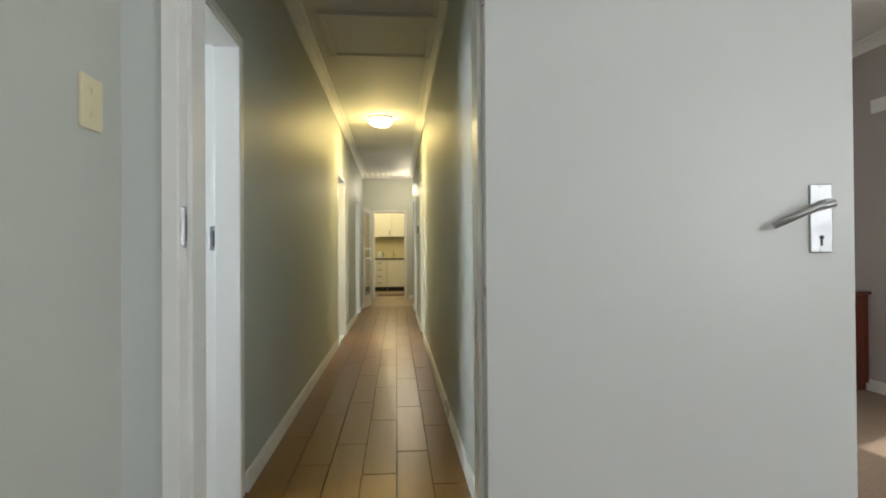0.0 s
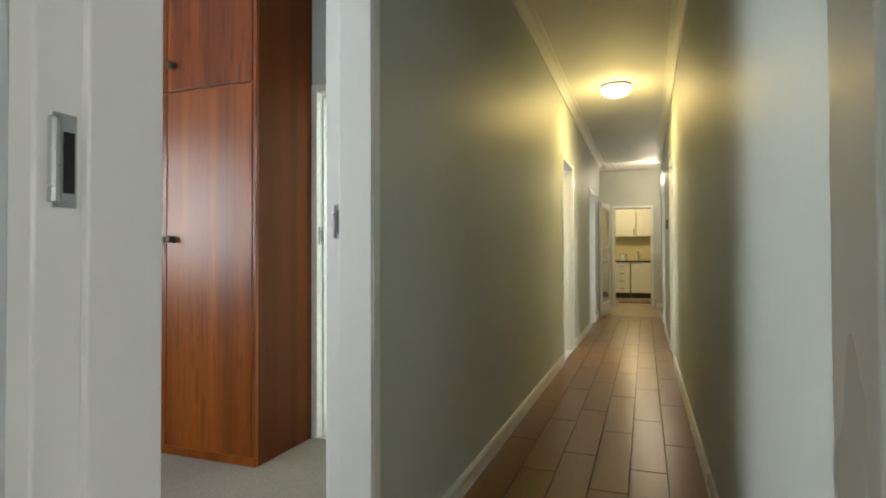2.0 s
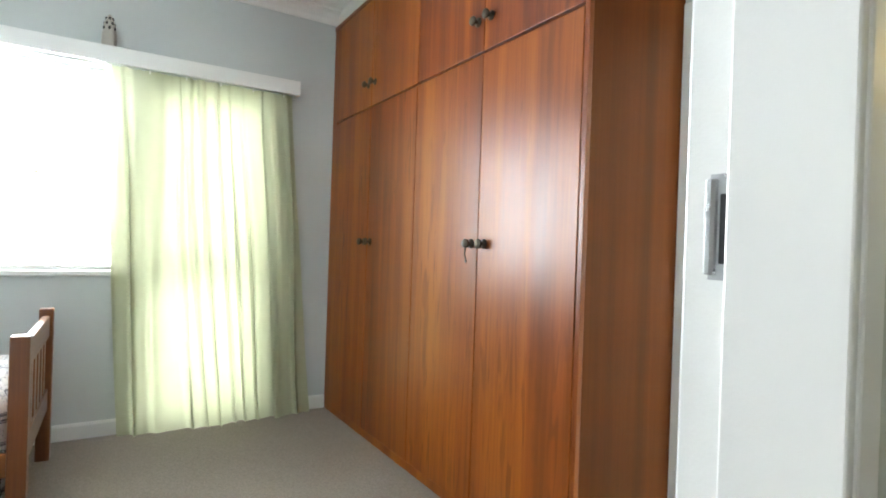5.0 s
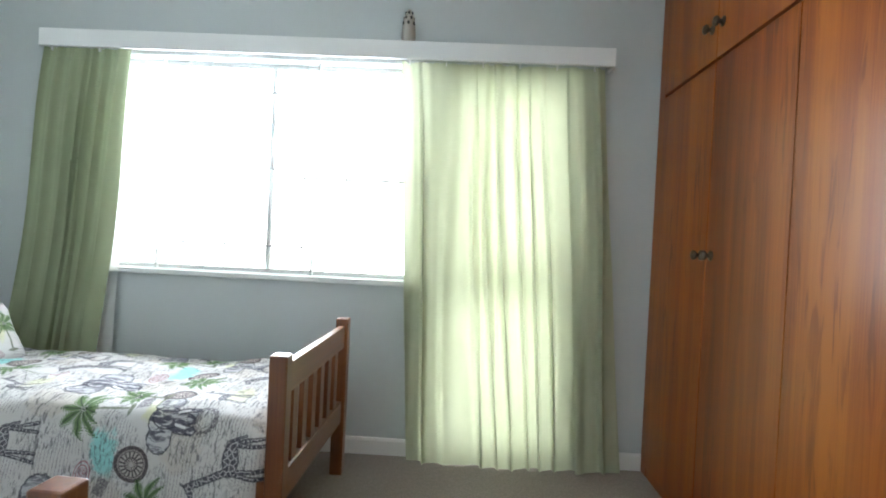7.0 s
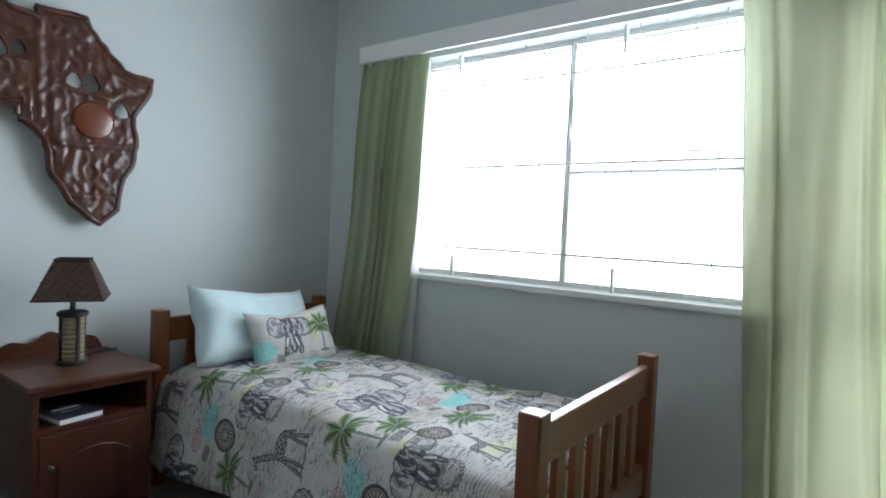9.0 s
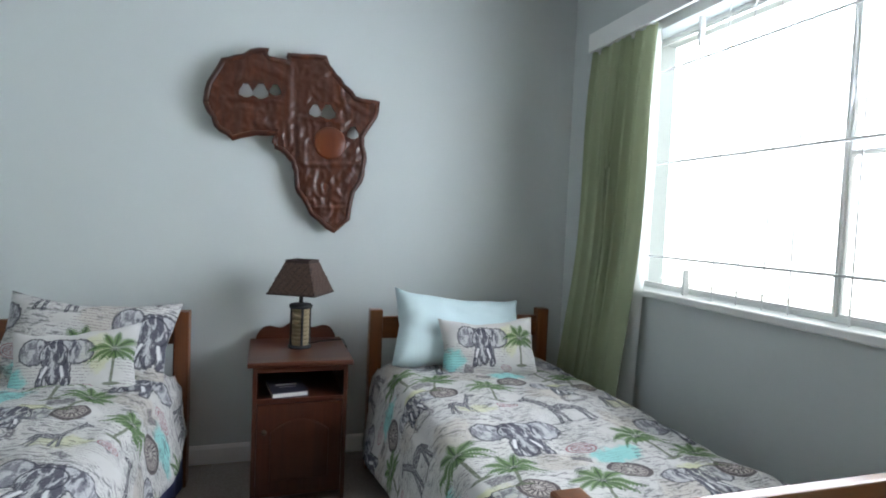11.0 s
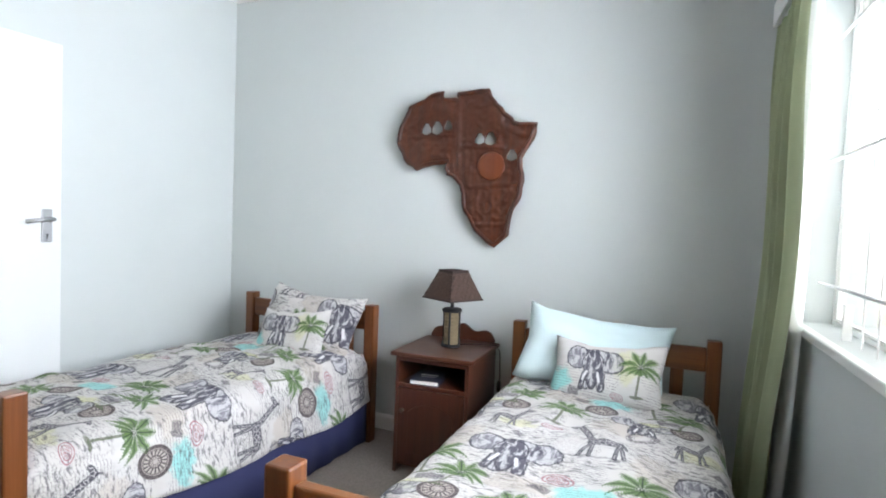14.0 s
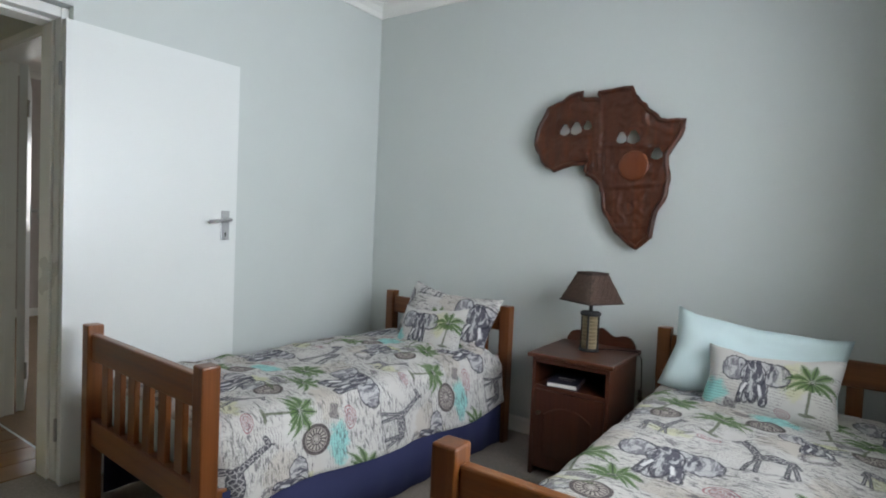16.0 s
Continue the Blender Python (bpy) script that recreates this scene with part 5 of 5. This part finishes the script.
CW, CH = 0.826, 0.872
cx = lambda u: -1.534 - CW * u
cz = lambda v: 1.983 - CH * v
carving = thing("wall_carving", pose(0, HEAD_Y + 0.040, 0), "carved dark red-brown hardwood map of Africa hung on the wall", "wall carving")
cb = bmesh.new()
loop = [cb.verts.new((cx(u), 0.008, cz(v))) for u, v in smooth_loop(OUT)]
eds = [cb.edges.new((a, b)) for a, b in zip(loop, loop[1:] + loop[:1])]
for hu, hv, hr in ((0.225, 0.245, 0.034), (0.305, 0.24, 0.038), (0.385, 0.225, 0.028), (0.615, 0.315, 0.032), (0.690, 0.315, 0.038), (0.84, 0.42, 0.032)):
    ho = [cb.verts.new((cx(hu + 1.2 * hr * math.cos(a) * (0.9 + 0.25 * math.sin(3 * a))), 0.008, cz(hv + 1.15 * hr * math.sin(a)))) for a in np.linspace(0, 2 * math.pi, 10, endpoint=False)]
    eds += [cb.edges.new((a, b)) for a, b in zip(ho, ho[1:] + ho[:1])]
bmesh.ops.triangle_fill(cb, edges=eds, use_beauty=True)
ex = bmesh.ops.extrude_face_region(cb, geom=cb.faces[:])
bmesh.ops.translate(cb, verts=[v for v in ex["geom"] if isinstance(v, bmesh.types.BMVert)], vec=(0, 0.016, 0))
bmesh.ops.recalc_face_normals(cb, faces=cb.faces[:])
part("panel", cb, M_CARVE, carving)
for u, v in ((0.2, 0.3), (0.62, 0.2), (0.74, 0.72)):
    part("spacer", box(cx(u) - 0.02, cx(u) + 0.02, -0.0398, 0.0085, cz(v) - 0.012, cz(v) + 0.012), M_CARVE, carving)
mid = (sum(u for u, v in OUT) / len(OUT), sum(v for u, v in OUT) / len(OUT))
rim_pts = [(cx(u), 0.021, cz(v)) for u, v in smooth_loop(OUT)]
ctr = [Vector((cx(0.30), 0.026, cz(0.27))), Vector((cx(0.70), 0.026, cz(0.45)))]
rim_in = []
for k, p in enumerate(rim_pts):
    v = Vector(p)
    a, b = Vector(rim_pts[k - 1]), Vector(rim_pts[(k + 1) % len(rim_pts)])
    t = (b - a).normalized()
    nrm = Vector((-t.z, 0, t.x))
    rim_in.append(v + nrm * 0.014 * (1 if (nrm.dot(min(ctr, key=lambda c: (c - v).length) - v)) > 0 else -1))
part("rim", tube(rim_in + rim_in[:1], 0.012, 8), M_CARVE, carving, "raised carved border", True)


def in_map(u, v):
    c = False
    for (a, b), (d, e) in zip(OUT, OUT[1:] + OUT[:1]):
        if (b > v) != (e > v) and u < (d - a) * (v - b) / (e - b) + a:
            c = not c
    return c


HOLES = ((0.225, 0.245), (0.305, 0.24), (0.385, 0.225), (0.615, 0.315), (0.690, 0.315), (0.84, 0.42))
# carved figures, trees and ledges: ends, half width and height of each ridge
RIDGES = ((0.20, 0.09, 0.17, 0.24, 0.016, 0.006), (0.10, 0.30, 0.40, 0.285, 0.014, 0.008), (0.28, 0.10, 0.43, 0.15, 0.022, 0.007), (0.20, 0.36, 0.30, 0.38, 0.045, 0.007),
          (0.46, 0.07, 0.47, 0.50, 0.018, 0.009), (0.52, 0.36, 0.78, 0.375, 0.014, 0.008), (0.55, 0.10, 0.68, 0.09, 0.030, 0.005), (0.53, 0.42, 0.55, 0.60, 0.028, 0.008),
          (0.56, 0.62, 0.88, 0.60, 0.015, 0.008), (0.62, 0.66, 0.58, 0.78, 0.020, 0.005), (0.70, 0.68, 0.75, 0.80, 0.034, 0.005), (0.83, 0.64, 0.78, 0.72, 0.026, 0.005),
          (0.60, 0.86, 0.82, 0.85, 0.014, 0.007), (0.78, 0.24, 0.92, 0.30, 0.020, 0.007), (0.74, 0.13, 0.80, 0.33, 0.016, 0.007), (0.30, 0.42, 0.38, 0.44, 0.030, 0.007))
NU, NV = 118, 126
cut, spot = bmesh.new(), {}
for j in range(NV + 1):
    for i in range(NU + 1):
        u, v = i / NU, j / NV
        if not all(in_map(u + a, v + b) for a, b in ((0.028, 0), (-0.028, 0), (0, 0.028), (0, -0.028))):
            continue
        if any((u - a) ** 2 + (v - b) ** 2 < 0.0027 for a, b in HOLES) or (u - 0.705) ** 2 + (v - 0.49) ** 2 < 0.0072:
            continue
        h = 0.0255 + 0.0030 * noise.noise((u * 7, v * 6, 3.0)) + 0.0042 * (1 - 2.6 * abs(noise.noise((u * 21, v * 17 + 4, 8.0)))) + 0.0020 * noise.noise((u * 75, v * 60, 1.0))
        for a0, b0, a1, b1, r, lift in RIDGES:
            w = max(0.0, min(1.0, ((u - a0) * (a1 - a0) + (v - b0) * (b1 - b0)) / ((a1 - a0) ** 2 + (b1 - b0) ** 2)))
            d = math.hypot(u - a0 - w * (a1 - a0), v - b0 - w * (b1 - b0)) + 0.004 * noise.noise((u * 30, v * 30, 6.0))
            if d < r:
                h += 0.75 * lift * (1 - (d / r) ** 2) ** 0.6
        spot[(i, j)] = cut.verts.new((cx(u), max(h, 0.0125), cz(v)))
for (i, j), vert in list(spot.items()):
    q = [spot.get((i + a, j + b)) for a, b in ((0, 0), (1, 0), (1, 1), (0, 1))]
    if all(q):
        cut.faces.new(q[::-1])
bmesh.ops.recalc_face_normals(cut, faces=cut.faces[:])
tagged(part("relief", cut, M_CARVE, carving, "worn carved figures in relief", True), kind="stuff")
part("sun_disc", moved(lathe([(0.074, 0), (0.080, 0.004), (0.070, 0.008), (0.035, 0.011), (0.004, 0.012)], 28), pose(cx(0.705), 0.0245, cz(0.49), -90)), wood("carved_sun", (0.07, 0.014, 0.004), (0.12, 0.026, 0.007), (0.16, 0.040, 0.010), 0.34, 2, 2.0, 0.2), carving, "plain carved disc", True)

# light switch by the front room door
sw = thing("light_switch", pose(0.0, 2.052, 1.43), "cream plastic light switch plate on the wall", "light switch")
part("plate", box(0.0, 0.009, -0.045, 0.045, -0.062, 0.062, 0.003), M_PLASTIC, sw)
for z in (-0.026, 0.0, 0.026):
    part("rocker", box(0.009, 0.013, -0.010, 0.010, z - 0.008, z + 0.008, 0.0015), M_PLASTIC, sw)

# ---- corridor ----
cl = thing("ceiling_light", pose(0.525, 7.55, CEIL + 0.03), "flush glass ceiling light, lit warm yellow", "ceiling light")
part("base", lathe([(0.15, 0), (0.15, -0.02), (0.13, -0.03)][::-1], 28), M_CHROME, cl, "", True)
part("bowl", lathe([(0.004, -0.118), (0.06, -0.112), (0.11, -0.092), (0.142, -0.06), (0.15, -0.031)], 28), M_LAMP, cl, "lit frosted glass bowl", True)
part("finial", lathe([(0.003, -0.136), (0.011, -0.13), (0.009, -0.1185)], 12), M_CHROME, cl, "", True)
for a in (0, 2.1, 4.2):
    part("clip", box(-0.008, 0.008, 0.146, 0.158, -0.05, -0.015, 0.002), M_CHROME, cl).matrix_basis = pose(0, 0, 0, 0, 0, math.degrees(a))
pn = thing("wall_panel", pose(CR, 9.3, 1.45), "small dark control panel on the corridor wall", "control panel")
part("case", box(-0.022, 0.0, -0.05, 0.05, -0.06, 0.06, 0.004), paint("grey_plastic", (0.12, 0.13, 0.14), 0.4), pn)

# ---- kitchen ----
KY = 16.9
for k, (x0, x1) in enumerate(((-0.55, -0.02), (0.0, 0.42), (0.44, 1.14), (1.16, 1.86))):
    kc = thing("kitchen_cabinet", pose(0, KY, 0), "cream panelled kitchen base unit", "cabinet", "kitchen base units")
    part("body", box(x0, x1, 0.02, 0.58, 0.10, 0.90), M_KITCHEN, kc)
    part("plinth", box(x0, x1, 0.06, 0.55, FZ, 0.10), M_COUNTER, kc)
    if k == 1:
        for z in range(4):
            d = part("drawer", box(x0 + 0.005, x1 - 0.005, 0.0, 0.02, 0.11 + 0.197 * z, 0.30 + 0.197 * z, 0.004), M_KITCHEN, kc)
            part("handle", box((x0 + x1) / 2 - 0.06, (x0 + x1) / 2 + 0.06, -0.02, 0.0, 0.20 + 0.197 * z, 0.215 + 0.197 * z, 0.003), M_BRONZE, d)
    else:
        d = part("door", box(x0 + 0.005, x1 - 0.005, 0.0, 0.02, 0.11, 0.895, 0.004), M_KITCHEN, kc)
        part("panel", box(x0 + 0.07, x1 - 0.07, -0.006, 0.0, 0.18, 0.82, 0.003), M_KITCHEN, d)
wt = tagged(solid("worktop", box(-0.57, 1.88, KY - 0.03, KY + 0.6, 0.902, 0.94, 0.006), M_COUNTER), "dark kitchen worktop on the base units", "worktop")
for x0, x1 in ((-0.55, 0.0), (0.02, 0.56), (0.58, 1.12)):
    kc = thing("wall_cabinet", pose(0, KY + 0.28, 0), "cream kitchen wall cabinet", "cabinet", "kitchen wall units")
    part("body", box(x0, x1, 0.02, 0.32, 1.58, 2.45), M_KITCHEN, kc)
    d = part("door", box(x0 + 0.004, x1 - 0.004, 0.0, 0.02, 1.585, 2.445, 0.004), M_KITCHEN, kc)
    hx = x1 - 0.05
    part("handle", box(hx - 0.008, hx + 0.008, -0.02, 0.0, 1.64, 1.78, 0.003), M_BRONZE, d)
structure("wall_kitchen_splash", box(-1.5, 2.6, KY + 0.61, KY + 0.70, 0.0, 2.9), bpy.data.materials["yellow_kitchen_paint"], "pale yellow tiled kitchen splashback", "wall")
tap = thing("kitchen_tap", pose(0.62, KY + 0.45, 0.94), "chrome kitchen mixer tap", "tap")
part("spout", tube([(0, 0, 0), (0, 0, 0.18), (0.0, -0.06, 0.24), (0.0, -0.14, 0.22), (0, -0.16, 0.17)], 0.014, 10), M_CHROME, tap, "", True)
part("lever", tube([(0.02, 0, 0.08), (0.09, 0, 0.14)], 0.009, 8), M_CHROME, tap, "", True)
kt = thing("kettle", pose(0.22, KY + 0.3, 0.94), "pale kettle on the worktop", "kettle")
part("body", lathe([(0.07, 0), (0.075, 0.01), (0.06, 0.15), (0.045, 0.19), (0.01, 0.20)], 18), M_CERAMIC, kt, "", True)
part("handle", tube([(0.05, 0, 0.17), (0.10, 0, 0.16), (0.11, 0, 0.08), (0.07, 0, 0.04)], 0.009, 8), M_BLACK, kt, "", True)
rug = thing("kitchen_mat", pose(0.62, 15.5, FZ), "small dark mat with a curled corner", "mat")
part("mat", box(-0.42, 0.45, -0.3, 0.35, 0.0, 0.012, 0.004), M_PED_X, rug)

# ---- bathroom ----
van = thing("vanity", pose(-2.22, 6.50, FZ), "dark wood bathroom vanity on legs with white basin", "vanity")
part("body", box(0.02, 0.74, 0.02, 0.54, 0.13, 0.76, 0.003), M_VANITY, van)
for x0, x1, hx in ((0.022, 0.379, 0.33), (0.381, 0.738, 0.43)):
    d = part("door", box(x0, x1, 0.0, 0.019, 0.135, 0.70, 0.003), M_VANITY, van)
    part("handle", box(hx - 0.012, hx + 0.012, -0.02, 0.0, 0.46, 0.62, 0.003), M_CHROME, d)
for x in (0.06, 0.70):
    for y in (0.06, 0.48):
        part("leg", cyl(0.018, 0.016, 0.13, 12, (x, y, 0.065)), M_CHROME, van)
bs = bmesh.new()
bmesh.ops.create_uvsphere(bs, u_segments=28, v_segments=14, radius=1.0)
bmesh.ops.delete(bs, geom=[v for v in bs.verts if v.co.z > 0.02], context="VERTS")
moved(bs, Matrix.Translation((0.38, 0.27, 0.845)) @ Matrix.Diagonal((0.40, 0.31, 0.14, 1)))
part("basin", join(bs, box(-0.02, 0.78, -0.04, 0.56, 0.835, 0.862, 0.010), box(0.0, 0.76, 0.30, 0.55, 0.765, 0.84)), M_CERAMIC, van, "white ceramic basin", True)
bt = thing("basin_tap", pose(-1.86, 6.93, 0.862 + FZ), "chrome basin mixer tap", "tap")
part("body", cyl(0.022, 0.02, 0.10, 14, (0, 0, 0.05)), M_CHROME, bt, "", True)
part("spout", tube([(0, 0, 0.07), (0, -0.06, 0.085), (0, -0.12, 0.07)], 0.012, 8), M_CHROME, bt, "", True)
part("lever", box(-0.01, 0.01, -0.06, 0.02, 0.10, 0.115, 0.003), M_CHROME, bt)
mc = thing("mirror_cabinet", pose(-2.10, 6.93, 1.34), "white mirror cabinet on the bathroom wall", "mirror cabinet")
part("case", box(0.0, 0.62, 0.0, 0.13, 0.0, 0.50, 0.003), M_WHITE, mc)
part("mirror", box(0.03, 0.59, -0.004, -0.0005, 0.05, 0.47), M_MIRROR, mc)
part("shelf", box(-0.02, 0.64, -0.05, 0.128, -0.03, -0.001, 0.004), M_WHITE, mc)
tr = thing("towel_rail", pose(-2.62, 7.06, 1.46), "short chrome towel rail on the bathroom wall", "towel rail")
part("bar", tube([(0.0, 0.0, 0), (0.0, -0.06, 0), (0.32, -0.06, 0), (0.32, 0.0, 0)], 0.008, 8), M_CHROME, tr, "", True)

# ---- front room ----
fc = thing("chest_of_drawers", pose(4.16, 4.98, FZ), "red mahogany chest of drawers by the wall", "chest")
part("body", box(-0.28, 0.28, -0.22, 0.40, 0.06, 0.76, 0.004), M_RED, fc)
part("top", box(-0.30, 0.30, -0.24, 0.42, 0.761, 0.785, 0.006), M_RED, fc)
part("plinth", box(-0.27, 0.27, -0.20, 0.38, 0.0, 0.06), M_RED, fc)
fp = thing("pelmet", pose(4.45, 2.6, 2.12), "white pelmet over the front room window", "pelmet")
part("board", box(-0.12, -0.10, 0, 2.0, 0, 0.10, 0.003), M_WHITE, fp)
part("top_board", box(-0.10, 0.0, 0, 2.0, 0.08, 0.10, 0.003), M_WHITE, fp)


# ---- floor tiles of the corridor ----
corr = structure("floor_corridor", box(0.0, CR, 2.30, 12.3, -0.2, FZ - 0.0045), M_GROUT, "wood-look plank tile floor of the corridor", "floor")
PW, PL, GAP = 0.1745, 0.90, 0.0045
plank = bpy.data.meshes.new("plank")
_b = box(GAP / 2, PW - GAP / 2, GAP / 2, PL - GAP / 2, -0.0065, 0.0, 0.0012, 1)
_b.to_mesh(plank)
_b.free()
plank.materials.append(M_PLANK)
half_plank = {}
lay = random.Random(4)
for col in range(6):
    x = 0.008 + PW * col
    y = 2.302 - PL * ((0.0, 0.5, 0.17, 0.67, 0.33, 0.83)[col])
    while y < 12.3:
        y0, y1 = max(y, 2.302), min(y + PL, 12.299)
        if y1 - y0 > 0.02:
            if y1 - y0 > PL - 0.001:
                me = plank
            else:
                key = round(y1 - y0, 3)
                if key not in half_plank:
                    me = bpy.data.meshes.new("plank")
                    _b = box(GAP / 2, PW - GAP / 2, GAP / 2, y1 - y0 - GAP / 2, -0.0065, 0.0, 0.0012, 1)
                    _b.to_mesh(me)
                    _b.free()
                    me.materials.append(M_PLANK)
                    half_plank[key] = me
                me = half_plank[key]
            ob = new("plank", me)
            ob.parent = corr
            ob.location = (x, y0, FZ)
            ob.rotation_euler = (0.0, lay.uniform(-0.001, 0.001), 0.0)
        y += PL

# ---- bathroom floor tiles ----
bf = structure("floor_bathroom", box(-2.7, -0.24, BACK_Y, 7.06, -0.2, FZ - 0.004), M_WHITE, "pale tiled bathroom floor", "floor")
tile = bpy.data.meshes.new("tile")
_b = box(0.002, 0.298, 0.002, 0.298, -0.006, 0.0, 0.0015, 1)
_b.to_mesh(tile)
_b.free()
tile.materials.append(M_TILE)
for i in range(8):
    for j in range(8):
        ob = new("tile", tile)
        ob.parent = bf
        ob.location = (-2.68 + 0.3 * i, BACK_Y + 0.01 + 0.3 * j, FZ)
